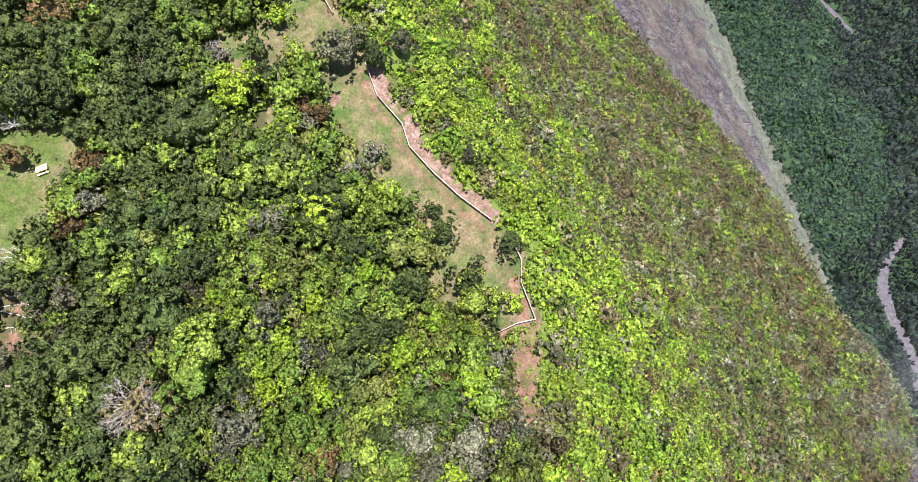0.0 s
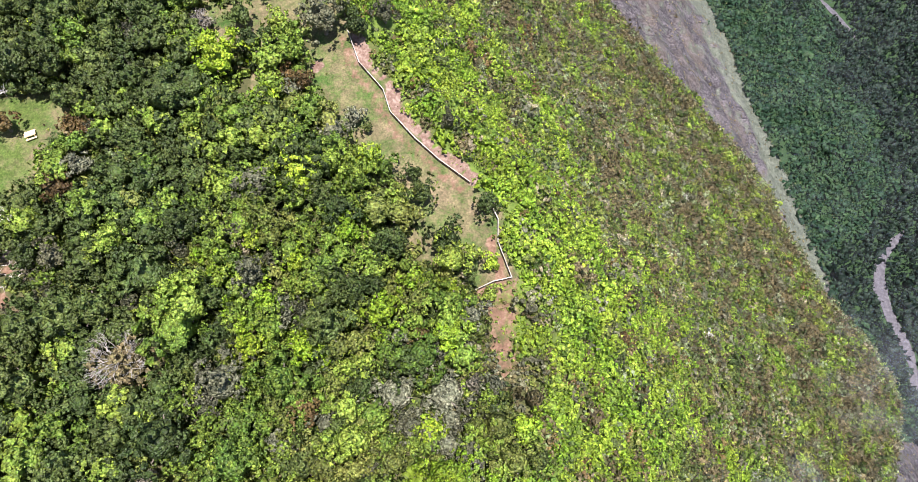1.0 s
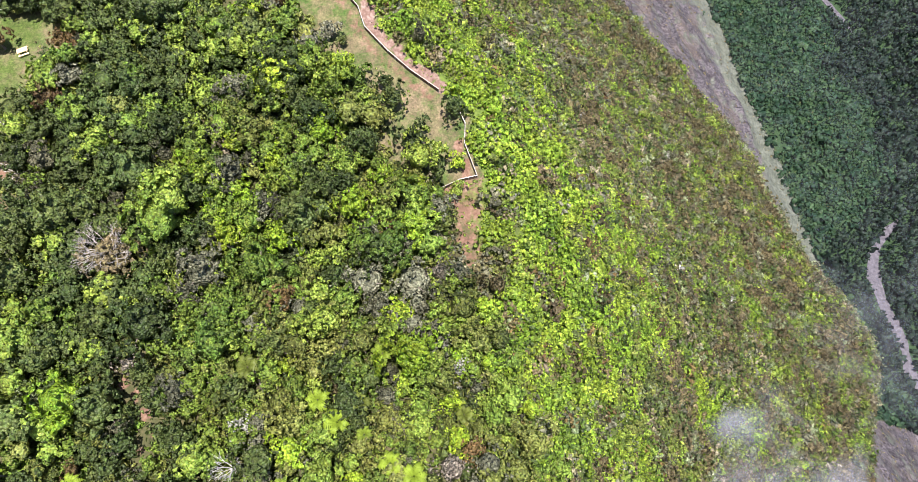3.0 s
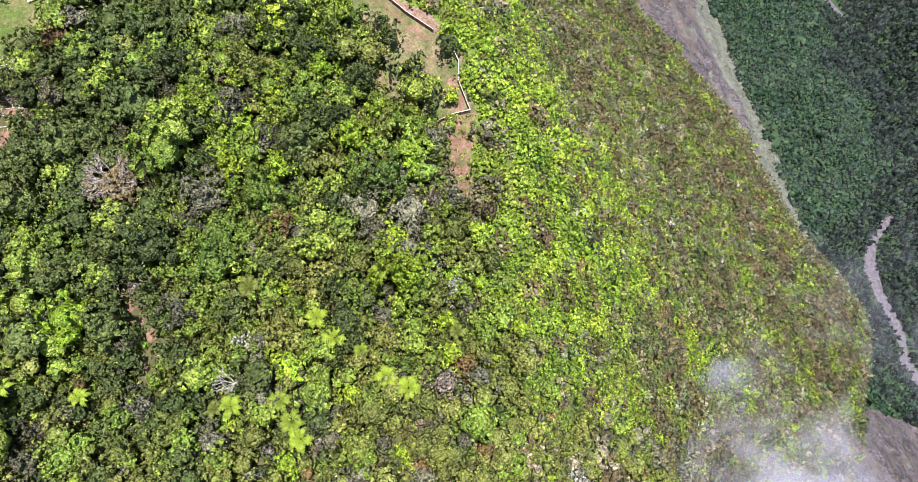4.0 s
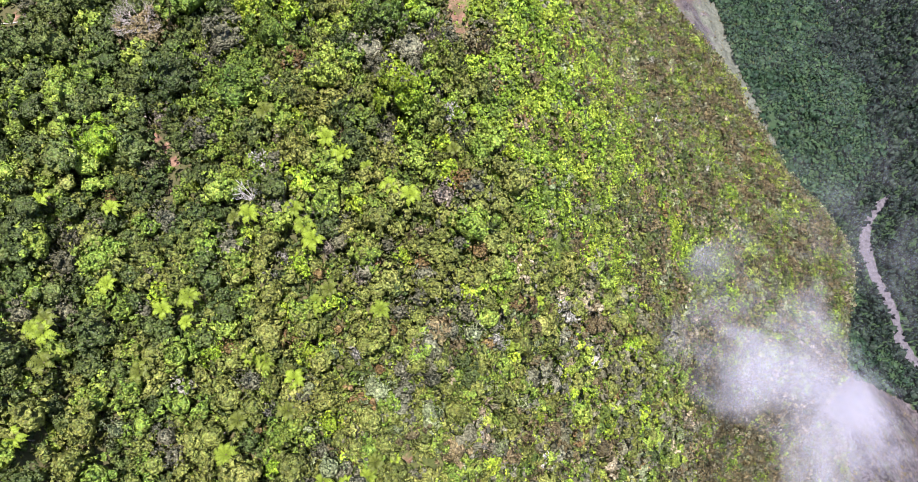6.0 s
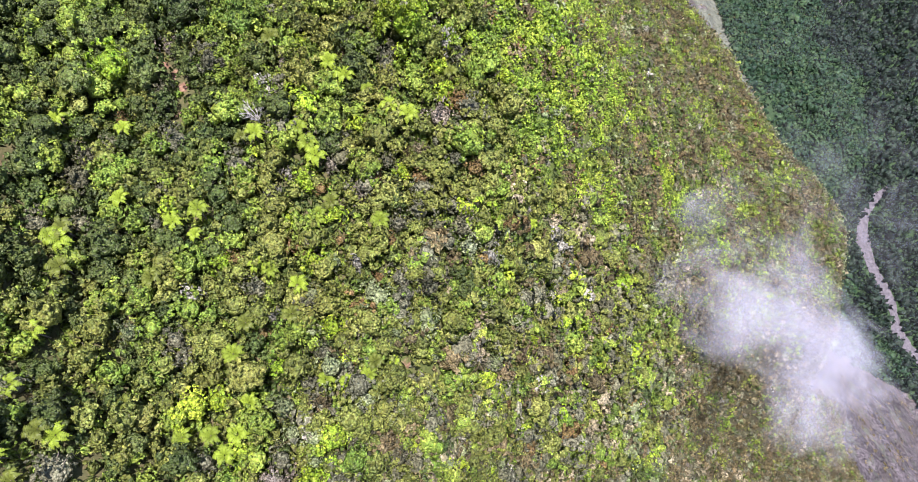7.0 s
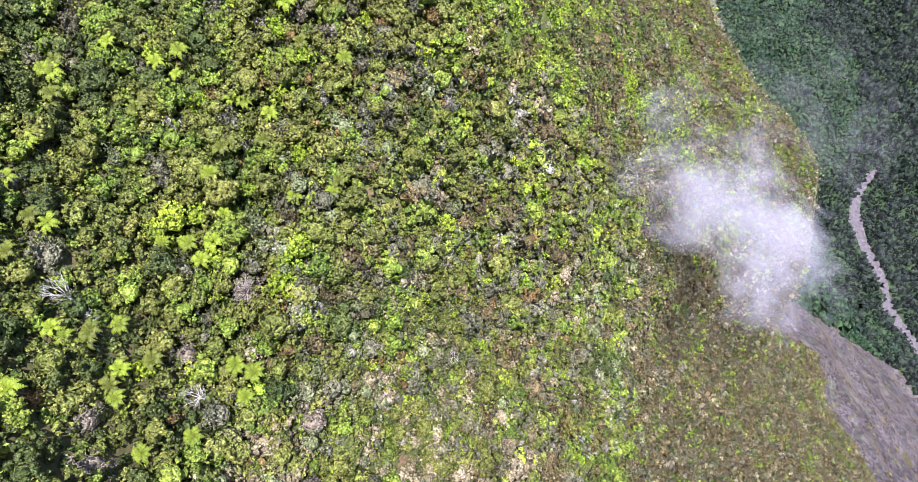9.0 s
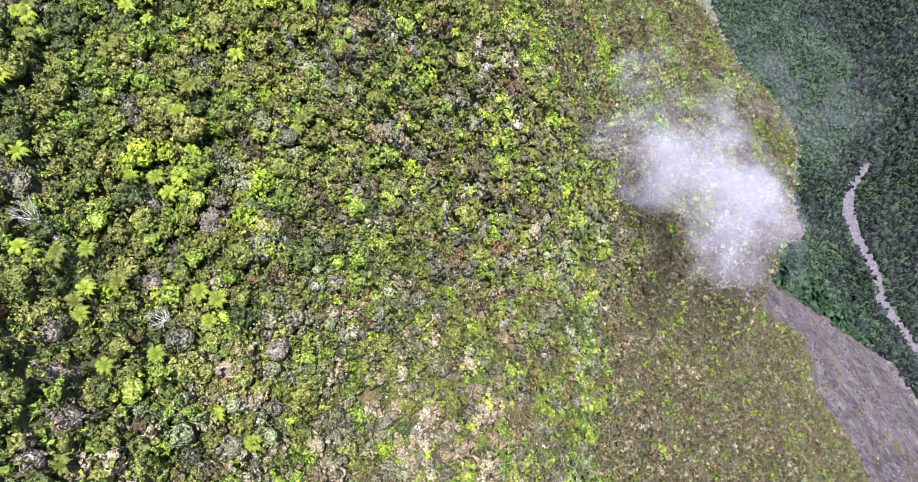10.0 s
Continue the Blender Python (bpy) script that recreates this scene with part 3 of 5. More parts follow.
TREES += [(-37.3, -59.6, 2.5, "olive"), (-27.2, -57.8, 3.4, "olive"), (-34.6, -23.4, 2.2, "dark"), (-30.0, -68.4, 3.5, "lime"), (-45.3, -62.0, 3.8, "olive"), (-11.8, -79.2, 3.1, "lime"), (-23.6, -93.8, 1.9, "lime"), (-12.8, -88.9, 3.3, "green"), (-28.5, -102.9, 2.3, "olive"), (-37.5, -94.6, 3.5, "olive"), (10.9, -75.7, 1.8, "lime"), (-15.3, -105.6, 3.1, "olive"), (-18.5, -117.5, 2.0, "lime"), (-1.5, -113.6, 2.4, "olive")]
SHRUBS += [(-53.5, 67.9, 2.0, "grey"), (-51.6, 60.2, 2.0, "grey"), (-57.1, 49.3, 1.9, "grey"), (-52.6, 44.7, 1.5, "sage"), (-25.1, 59.3, 1.6, "rust"), (-30.2, 41.7, 1.0, "sage"), (-59.9, 22.4, 2.5, "dusk"), (-39.9, 28.8, 2.1, "dusk"), (-30.0, 28.8, 1.7, "straw"), (-34.2, 5.7, 2.8, "grey"), (-23.2, 20.8, 1.3, "sage"), (-19.3, 16.3, 2.1, "grey"), (-16.5, 11.3, 1.8, "sage"), (0.5, 12.6, 1.9, "grey"), (1.5, 50.8, 1.9, "dusk"), (8.1, 78.9, 1.3, "sage"), (27.7, 33.1, 1.4, "heath"), (73.0, 134.8, 3.3, "dusk"), (71.2, 84.5, 1.4, "pale"), (86.0, 94.8, 1.8, "pale"), (43.8, 80.6, 1.3, "pale"), (95.9, 95.3, 3.3, "straw"), (88.2, 129.2, 3.5, "straw"), (87.7, 29.5, 1.6, "pale")]
SHRUBS += [(53.8, 25.7, 1.7, "grey"), (97.9, 66.0, 2.2, "sage"), (11.0, -9.1, 1.7, "grey"), (-42.0, -14.6, 2.3, "dusk"), (-19.9, 18.9, 1.9, "grey"), (3.8, -25.8, 1.4, "straw"), (36.2, -11.9, 1.8, "grey"), (27.7, -20.9, 1.2, "grey"), (15.6, -17.4, 1.0, "sage"), (-9.6, -8.7, 1.3, "heath"), (-55.4, -10.0, 1.7, "sage"), (-52.9, -26.9, 2.6, "dusk"), (-33.2, 7.7, 1.9, "grey"), (-41.6, -56.8, 2.5, "sage"), (-56.7, -40.4, 2.4, "dusk"), (-51.4, -39.0, 2.8, "dusk"), (-10.6, -59.8, 1.9, "grey"), (-10.7, -67.6, 2.7, "heath"), (2.1, -26.8, 1.2, "heath"), (18.8, -51.9, 1.8, "sage"), (21.0, -37.7, 1.1, "sage"), (45.7, -41.8, 1.7, "dark"), (-22.2, -49.5, 2.7, "grey"), (-34.5, -57.7, 2.5, "grey")]
SHRUBS += [(-16.6, -68.2, 3.0, "sage"), (-50.8, -66.8, 2.2, "grey"), (23.7, -30.8, 1.1, "pale"), (11.3, -38.2, 3.4, "dusk"), (12.3, -41.4, 2.7, "sage"), (-44.0, -78.0, 4.4, "grey"), (-25.1, -91.0, 3.1, "mauve"), (-15.5, -85.9, 1.5, "rust"), (-12.7, -84.9, 1.0, "pale"), (-19.2, -100.3, 3.6, "grey"), (-32.1, -102.4, 2.6, "mauve"), (-37.2, -100.1, 1.4, "rust"), (-32.0, -97.1, 1.3, "rust"), (-29.8, -108.3, 2.6, "mauve"), (-23.1, -84.6, 2.1, "grey"), (-4.3, -80.0, 1.9, "heath"), (-5.8, -88.2, 2.9, "heath"), (10.9, -85.5, 2.8, "sage"), (10.4, -81.9, 2.5, "sage"), (15.9, -74.9, 1.2, "pale"), (-0.4, -88.6, 1.4, "pale"), (14.3, -92.6, 2.6, "straw"), (1.4, -99.6, 2.2, "green"), (1.2, -106.3, 2.3, "grey")]
SHRUBS += [(17.1, -83.5, 2.0, "straw"), (7.8, -98.7, 2.1, "straw"), (3.0, -83.3, 2.4, "green"), (24.1, -63.2, 2.3, "heath"), (31.2, -64.1, 2.2, "grey"), (44.2, -55.7, 2.4, "heath"), (38.7, -45.6, 2.3, "lime"), (25.3, -52.0, 2.3, "lime"), (29.4, -41.9, 2.6, "lime"), (1.1, -47.8, 2.1, "grey"), (-22.1, -111.8, 2.4, "sage"), (-28.3, -119.8, 2.7, "mauve"), (8.9, -107.0, 2.2, "straw"), (22.5, -116.1, 2.6, "straw"), (-15.3, -118.2, 2.4, "grey"), (-5.8, -110.1, 2.6, "mauve"), (33.5, -69.5, 2.3, "grey"), (27.7, -92.5, 2.5, "sage"), (57.6, -86.2, 2.0, "pale"), (64.4, -90.8, 2.1, "pale"), (58.5, -100.0, 1.7, "pale")]
FERNS += [(-56.4, -16.1, 2.0), (-52.2, -41.4, 2.0), (-36.4, -38.9, 1.7), (9.1, -13.0, 1.4), (-57.5, -21.2, 1.8), (-50.8, -58.8, 1.7), (-53.7, -42.8, 1.7), (-51.1, -47.8, 2.0), (-50.0, -67.0, 1.7), (-19.5, -47.0, 1.6), (-22.0, -46.0, 1.5), (-12.3, -37.7, 1.3), (-52.1, -43.4, 2.0), (-38.4, -48.6, 1.9), (-24.3, -60.5, 1.9), (-24.0, -63.1, 1.6), (-12.8, -39.3, 1.6), (-10.2, -36.2, 1.6), (-22.9, -55.6, 1.8), (-45.6, -72.7, 1.8), (-43.7, -73.4, 1.8), (-39.0, -68.2, 1.7), (-2.4, -61.5, 1.5), (0.4, -60.9, 1.0), (-3.3, -63.6, 1.5), (-26.7, -72.6, 1.7), (-24.4, -75.4, 1.7), (-30.9, -72.9, 1.6), (-38.9, -89.9, 1.6), (-37.5, -90.8, 1.5), (-34.9, -89.6, 1.8), (-32.6, -87.9, 1.6)]
FERNS += [(-34.9, -91.4, 1.6), (-27.6, -92.9, 1.8), (-30.5, -94.9, 1.6), (-14.1, -93.7, 1.8), (-15.2, -97.4, 1.6), (-29.7, -99.2, 1.5), (-38.2, -99.4, 1.8), (-25.5, -106.4, 1.5), (-25.3, -120.4, 1.6), (-7.4, -116.1, 1.7)]
# Dark trees added to shade and darken the cleared soil in the west.
TREES += [(-72.5, 23.8, 2.6, "dark"), (-69.2, 18.6, 2.2, "dusk"), (-74.5, 12.0, 2.8, "dark"), (-72.0, 30.5, 2.2, "dusk")]
SINGLES = TREES + SHRUBS + FERNS + DEAD_TREES

# ---- growth: leaf clumps built once, then set out over the land ----
def ball(level=0):
    bm = bmesh.new()
    bmesh.ops.create_icosphere(bm, subdivisions=level + 1, radius=1.0)
    v = np.array([p.co for p in bm.verts])
    f = np.array([[p.index for p in q.verts] for q in bm.faces])
    bm.free()
    return v, f


GEM = np.array([(1, 0, 0), (0, 1, 0), (-1, 0, 0), (0, -1, 0), (0, 0, 1), (0, 0, -0.5)], float)
GEM_F = np.array([(0, 1, 4), (1, 2, 4), (2, 3, 4), (3, 0, 4), (1, 0, 5), (2, 1, 5), (3, 2, 5), (0, 3, 5)])
EGG, EGG_F = ball(0)


def unit(v):
    return v / np.maximum(np.linalg.norm(v, axis=-1, keepdims=True), 1e-9)


KNOB = np.array([(1, 0, -0.25), (0, 1, -0.25), (-1, 0, -0.25), (0, -1, -0.25), (0, 0, 0.8)], float)
KNOB_F = np.array([(0, 1, 4), (1, 2, 4), (2, 3, 4), (3, 0, 4)])


def crown_mesh(seed, lumps, leaves, leaf, flat=0.62, size=(0.19, 0.31), spiky=0.0, heart=0.74, ragged=1.0, puffs=0):
    """A crown about 1 m in radius round its own middle: leafy knobs on an uneven dome, gathered in rounded puffs where puffs are given. Corners, quads and triangles."""
    r = np.random.RandomState(seed)
    count = puffs or lumps
    k = (np.arange(count) + 0.5) / count
    a, up = np.arange(count) * 2.4 + r.rand(count) * (2.6 if puffs else 1.2), np.clip(k + (0.22 if puffs else 0.12) * r.normal(size=count), -0.15, 1)
    ring = np.sqrt(1 - np.clip(up, -1, 1) ** 2)
    p = r.rand(4) * 6.283
    boss = np.sin(3.1 * np.cos(a) * ring * 1.6 + p[2]) * np.sin(3.1 * np.sin(a) * ring * 1.6 + p[3])
    uneven = (0.72 if puffs else 0.84) + ragged * (0.13 * np.sin(2 * a + p[0]) * ring + 0.1 * np.sin(3 * a + p[1]) * ring + 0.12 * boss + (0.13 if puffs else 0.06) * r.normal(size=count))
    out = unit(np.stack([np.cos(a) * ring, np.sin(a) * ring, up / flat * 0.8], -1))
    c = np.stack([np.cos(a) * ring, np.sin(a) * ring, up * flat], -1) * uneven[:, None]
    if puffs:
        own = r.randint(puffs, size=lumps)
        wide = (1.12 / math.sqrt(puffs)) * (0.6 + 0.8 * r.rand(puffs))
        out = unit(out[own] + 0.62 * r.normal(size=(lumps, 3)) + np.array([0, 0, 0.15]))
        c = c[own] + out * wide[own, None] * np.array([1, 1, 0.85])
    s = size[0] + (size[1] - size[0]) * r.rand(lumps)
    face = unit(out + (0.35 if puffs else 0.25) * r.normal(size=(lumps, 3)))
    u = unit(np.cross(face, r.normal(size=(lumps, 3))))
    w = np.cross(face, u)
    knob = KNOB[None] * (0.5 + 1.0 * r.rand(lumps, len(KNOB), 1)) * s[:, None, None]
    body = knob[..., 0:1] * u[:, None] + knob[..., 1:2] * w[:, None] + knob[..., 2:3] * face[:, None]
    core = (c[:, None] + body).reshape(-1, 3)
    core_f = (np.arange(lumps)[:, None, None] * len(KNOB) + KNOB_F).reshape(-1, 3)
    if heart:
        core_f = np.concatenate([core_f, EGG_F + len(core)])
        core = np.concatenate([core, EGG * np.array([heart, heart, heart * flat])])
    pick = np.arange(leaves) % lumps
    d = unit(0.7 * r.normal(size=(leaves, 3)) + out[pick] + np.array([0, 0, 0.2]))
    at = c[pick] + d * (s[pick] * (0.6 + 0.5 * r.rand(leaves)))[:, None]
    n = unit(d + (0.4 + spiky) * r.normal(size=(leaves, 3)))
    u = unit(np.cross(n, r.normal(size=(leaves, 3))))
    w = np.cross(n, u)
    long = leaf * (0.65 + 0.7 * r.rand(leaves, 1))
    wide = long * (0.5 + 0.3 * r.rand(leaves, 1))
    quad = np.stack([at - u * long, at - w * wide - n * long * 0.15, at + u * long, at + w * wide - n * long * 0.15], 1).reshape(-1, 3)
    quad_f = np.arange(leaves * 4).reshape(-1, 4) + len(core)
    return np.concatenate([core, quad]), quad_f, core_f


def tuft_mesh(seed, leaves, leaf, flat=0.6):
    """A low bush about 1 m in radius: ragged sprays of leaves over a small core."""
    r = np.random.RandomState(seed)
    core = unit(GEM) * (0.4 + 0.2 * r.rand(len(GEM), 1)) * np.array([1, 1, flat])
    d = unit(r.normal(size=(leaves, 3)) * np.array([1, 1, 0.7]) + np.array([0, 0, 0.5]))
    a = np.arctan2(d[:, 1], d[:, 0])
    rad = (0.55 + 0.5 * r.rand(leaves)) * (1 + 0.25 * np.sin(2 * a + r.rand() * 6) + 0.2 * np.sin(5 * a + r.rand() * 6))
    at = d * rad[:, None] * np.array([1, 1, flat])
    n = unit(d + 0.75 * r.normal(size=(leaves, 3)))
    u = unit(np.cross(n, r.normal(size=(leaves, 3))))
    w = np.cross(n, u)
    long = leaf * (0.6 + 0.8 * r.rand(leaves, 1))
    wide = long * (0.4 + 0.3 * r.rand(leaves, 1))
    quad = np.stack([at - u * long, at - w * wide, at + u * long, at + w * wide], 1).reshape(-1, 3)
    return np.concatenate([core, quad]), np.arange(leaves * 4).reshape(-1, 4) + len(core), GEM_F


def spread(name, protos, places, sizes, tints, material, rng, squash=1.0, tilt=None):
    """Many crowns joined into one mesh: each a turned and scaled copy of one of the protos."""
    verts, quads, tris, tone, base = [], [], [], [], 0
    for p, s, t in zip(places, sizes, tints):
        v, q, f = protos[rng.randint(len(protos))]
        a = rng.rand() * 6.283
        ca, sa = math.cos(a), math.sin(a)
        m = np.array([[ca, sa, 0], [-sa, ca, 0], [0, 0, squash * (0.85 + 0.3 * rng.rand())]]) * s
        verts.append(v @ m + p)
        quads.append(q + base)
        tris.append(f + base)
        tone.append(np.full(len(v), t))
        base += len(v)
    return sheet(name, np.concatenate(verts), [np.concatenate(quads), np.concatenate(tris)], material, {"tint": np.concatenate(tone)})


def scatter(rng, x0, x1, y0, y1, gap, keep, steep=1.0):
    """Points about gap apart on a jittered grid, closer in x where the land is steep, thinned by keep(x, y)."""
    nx, ny = max(1, int((x1 - x0) / gap / steep)), max(1, int((y1 - y0) / gap))
    gx, gy = np.meshgrid(np.arange(nx), np.arange(ny))
    x = x0 + (gx + (gy % 2) * 0.5 + 0.75 * rng.rand(ny, nx)) * gap * steep
    y = y0 + (gy + 0.75 * rng.rand(ny, nx)) * gap
    ok = keep(x, y)
    return x[ok], y[ok]

rng = np.random.RandomState(11)
CROWNS = {
    "full": [crown_mesh(20 + i, 88, 60, 0.055, 0.64, (0.09, 0.165), 0.25, 0.7, 1.0, 13 + i % 5) for i in range(14)],
    "open": [crown_mesh(40 + i, 60, 84, 0.05, 0.55, (0.06, 0.11), 0.6, 0.6, 1.0, 15) for i in range(8)],
    "bush": [crown_mesh(140 + i, 26, 20, 0.1, 0.7, (0.13, 0.24), 0.5, 0.7, 1.2, 7) for i in range(14)],
    "shrub": [crown_mesh(60 + i, 16, 14, 0.13, 0.7, (0.16, 0.3), 0.8, 0, 1.6) for i in range(14)],
    "mid": [crown_mesh(75 + i, 11, 12, 0.16, 0.7, (0.2, 0.36), 0.8, 0, 1.6) for i in range(14)],
    "far": [tuft_mesh(90 + i, 16, 0.26, 0.75) for i in range(14)],
    "speck": [crown_mesh(110 + i, 4, 3, 0.36, 0.8, (0.42, 0.64), 0.4, 0) for i in range(12)],
}


def open_ground(x, y):
    return np.maximum.reduce([within(x, y, LAWN, 1.5), within(x, y, MEADOW, 1.5), within(x, y, GLADE, 1.0), 1 - np.clip(line_gap(x, y, PATH) / 1.8, 0, 1), within(x, y, POINT, 1.0), 1 - np.clip(line_gap(x, y, TRACK) / 1.2, 0, 1)] + [1 - np.clip(np.hypot(x - a, y - b) / (r + 1), 0, 1) for a, b, r in BARE])


def taken(x, y):
    """Whether a single plant of the lists below stands there."""
    hit = np.zeros(np.shape(x), bool)
    for px, py, r, *_ in SINGLES:
        hit |= np.hypot(x - px, y - py) < 0.7 * r + 0.6
    return hit


def forest_edge(y):
    """How far east of the crest the trees reach."""
    return np.interp(y, (-130, -45, -22, 0, 12, 70, 78, 110), (30, 28, 14, 0, -7, -7, -1, 0))


def forest_keep(x, y):
    s = x - crest_x(y) + 3 * waves(x, y, 12, 22)
    west = np.interp(y, (-130, -87, -43, 0, 100), (-42, -56, -70, -82, -98))
    return (open_ground(x, y) < 0.05) & (s < forest_edge(y)) & (x > west) & ~taken(x, y)


def kind_of(x, y):
    """The kind of tree that grows at a place."""
    # Bright kinds mid-ridge, dark ones west: partly the sun's hot spot set by colour.
    k = 0.6 * waves(x, y, 26, 21) + 0.85 * rng.normal(size=len(x)) - 0.6 * smooth(-14, -50, x) + 0.3 * smooth(-26, -6, x - crest_x(y)) - 0.9 * smooth(-26, -60, x) * smooth(-20, 10, y) - 0.35 * smooth(-22, -48, x) + 0.4 * np.exp(-(((x + 8) / 16) ** 2) - ((y + 42) / 30) ** 2)
    b = smooth(15, -45, y)
    return np.select([k < -0.95 - 0.05 * b, k < 0.35 - 0.75 * b, k < 0.85 + 0.25 * b, k < 1.15 + 0.08 * b, k < 1.5 + 0.15 * b, k < 1.8 - 0.1 * b], ["dark", "green", "olive", "lime", "grey", "dusk"], "rust")


# the forest on the flat side of the ridge
fx, fy = scatter(rng, -100, 42, -130, 96, 2.8, forest_keep)
fk = kind_of(fx, fy)
fk = np.where((rng.rand(len(fx)) < 0.3 * smooth(-30, -60, fy) * smooth(-22, 2, fx - crest_x(fy))) & (fk != "lime"), "sage", fk)
fs = np.clip(rng.lognormal(0.86, 0.28, len(fx)), 1.2, 4.6) * (0.86 + 0.14 * smooth(-60, 20, fy)) * (1 - 0.42 * smooth(-4, 26, fx - crest_x(fy)))
single = (fx > -42) & (fx < 16) & (fy > -18) & (fy < 46) & (rng.rand(len(fx)) < 0.8)
single &= np.cumsum(single) <= 280
for key in ("dark", "green", "olive", "lime", "grey", "dusk", "rust", "sage"):
    pick = (fk == key) & ~single
    x, y, size = fx[pick], fy[pick], fs[pick]
    ob = spread("forest", CROWNS["open" if key in ("grey", "dusk", "rust", "sage") else "full"], np.stack([x, y, height(x, y) + 1.0 * size + 0.3 + 1.3 * rng.rand(len(x))], -1), size, 0.15 + 0.7 * rng.rand(len(x)), LEAF[key], rng, 1.25)
    tagged(ob, "dense mountain forest canopy", "forest", kind="stuff")

# undergrowth between the trees
ux, uy = scatter(rng, -84, 42, -134, 92, 1.75, lambda x, y: (open_ground(x, y) < 0.1) & (x - crest_x(y) < forest_edge(y)) & (x > np.interp(y, (-130, -87, -43, 0, 100), (-42, -56, -70, -82, -98))))
# Half is dark leaf, to put the shade between crowns into the colour.
uk = np.where(rng.rand(len(ux)) < 0.5, "dark", np.where(rng.rand(len(ux)) < 0.5, "olive", "green"))
for key in ("green", "olive", "dark"):
    pick = uk == key
    ob = spread("undergrowth", CROWNS["far"], np.stack([ux, uy, height(ux, uy) + 0.45], -1)[pick], 1.7 + 0.8 * rng.rand(pick.sum()), rng.rand(pick.sum()), LEAF[key], rng)
    tagged(ob, "leafy undergrowth below the trees", "undergrowth", kind="stuff")


# scrub on the steep flank
def flank_keep(x, y):
    s = x - crest_x(y)
    reach = np.where(y > -10, edge_s(y) + 3, 310)
    return (s > forest_edge(y) - 4) & (s < reach) & (open_ground(x, y) < 0.3) & (bare_gully(x, y) < 0.45) & ~taken(x, y) & (y < 100 + 1.0 * np.maximum(s, 0)) & (y > -126 - 0.12 * np.maximum(s, 0)) & (line_gap(x - 1.2, y - 0.8, FENCE) > 1.3) & (line_gap(x, y, FENCE_END) > 0.8)


def flank_kind(x, y):
    s = x - crest_x(y)
    u = np.clip(0.5 + 0.42 * waves(x, y * 0.8, 5.0, 57) + 0.35 * (rng.rand(len(x)) - 0.5), 0, 1)
    south = smooth(-25, -60, y)
    patch = 0.42 * waves(x, y, 30, 36) + 0.5 * waves(x, 0.6 * y, 8, 43) + 0.14 * rng.normal(size=len(x))
    rest = np.select([patch < -0.1 + 0.06 * south, patch < 0.04 + 0.1 * south, patch < 0.24, patch < 0.72, patch < 0.8], ["heath", "dusk", "olive", "green", "grey"], "rust")
    rest = np.where(rng.rand(len(x)) < 0.03 + 0.16 * south * smooth(80, 10, s), "grey", rest)
    low = south * smooth(75, 30, s)
    rest = np.where(rng.rand(len(x)) < 0.04 + 0.24 * low * (0.5 + 0.5 * np.sign(waves(x, y, 10, 48))) + 0.04 * low, "sage", rest)
    rest = np.where(rng.rand(len(x)) < 0.03 + 0.16 * low, "straw", rest)
    rest = np.where(rng.rand(len(x)) < 0.003 + 0.005 * south + 0.12 * smooth(0.75, 1.1, waves(x, y, 22, 71)), "pale", rest)
    cover = fern_cover(x, y)
    rest = np.where((cover > 0.25) & ((rest == "heath") | (rest == "dusk")), rng.choice(["green", "olive", "rust", "heath"], len(x), p=[0.35, 0.3, 0.2, 0.15]), rest)
    rest = np.where((cover > 0.2) & (waves(x, y, 8, 58) > 0.62), "rust", rest)
    rest = np.where(rng.rand(len(x)) < 0.13, "dark", rest)
    rim = smooth(13, 5, edge_s(y) - s) * smooth(-20, 0, y)
    rest = np.where(rng.rand(len(x)) < 0.6 * rim, np.where(rng.rand(len(x)) < 0.6, "sage", "straw"), rest)
    rest = np.where((y + 5 * waves(x, y, 20, 78) < -15) & (x + 6 * waves(x, y, 14, 77) > 66) & (rest != "straw") & (rng.rand(len(x)) < 0.5 - 0.35 * smooth(0.2, 0.7, waves(x, y, 24, 54))), np.select([u < 0.5, u < 0.68, u < 0.86], ["heath", "grey", "straw"], "mauve"), rest)
    u = np.where(rng.rand(len(x)) < 0.12, 2, u)
    u = np.where((y < -15) & (x + 6 * waves(x, y, 14, 77) > 66), u + 0.6, u)
    return np.where(u < cover * 1.15, "lime", rest)


def bushy(x, y):
    """The belt of taller bushes on the lower part of the flank."""
    return smooth(-14, -34, y + 5 * waves(x, y, 14, 49)) * smooth(72, 62, x + 7 * waves(x, y, 12, 50)) > 0.5


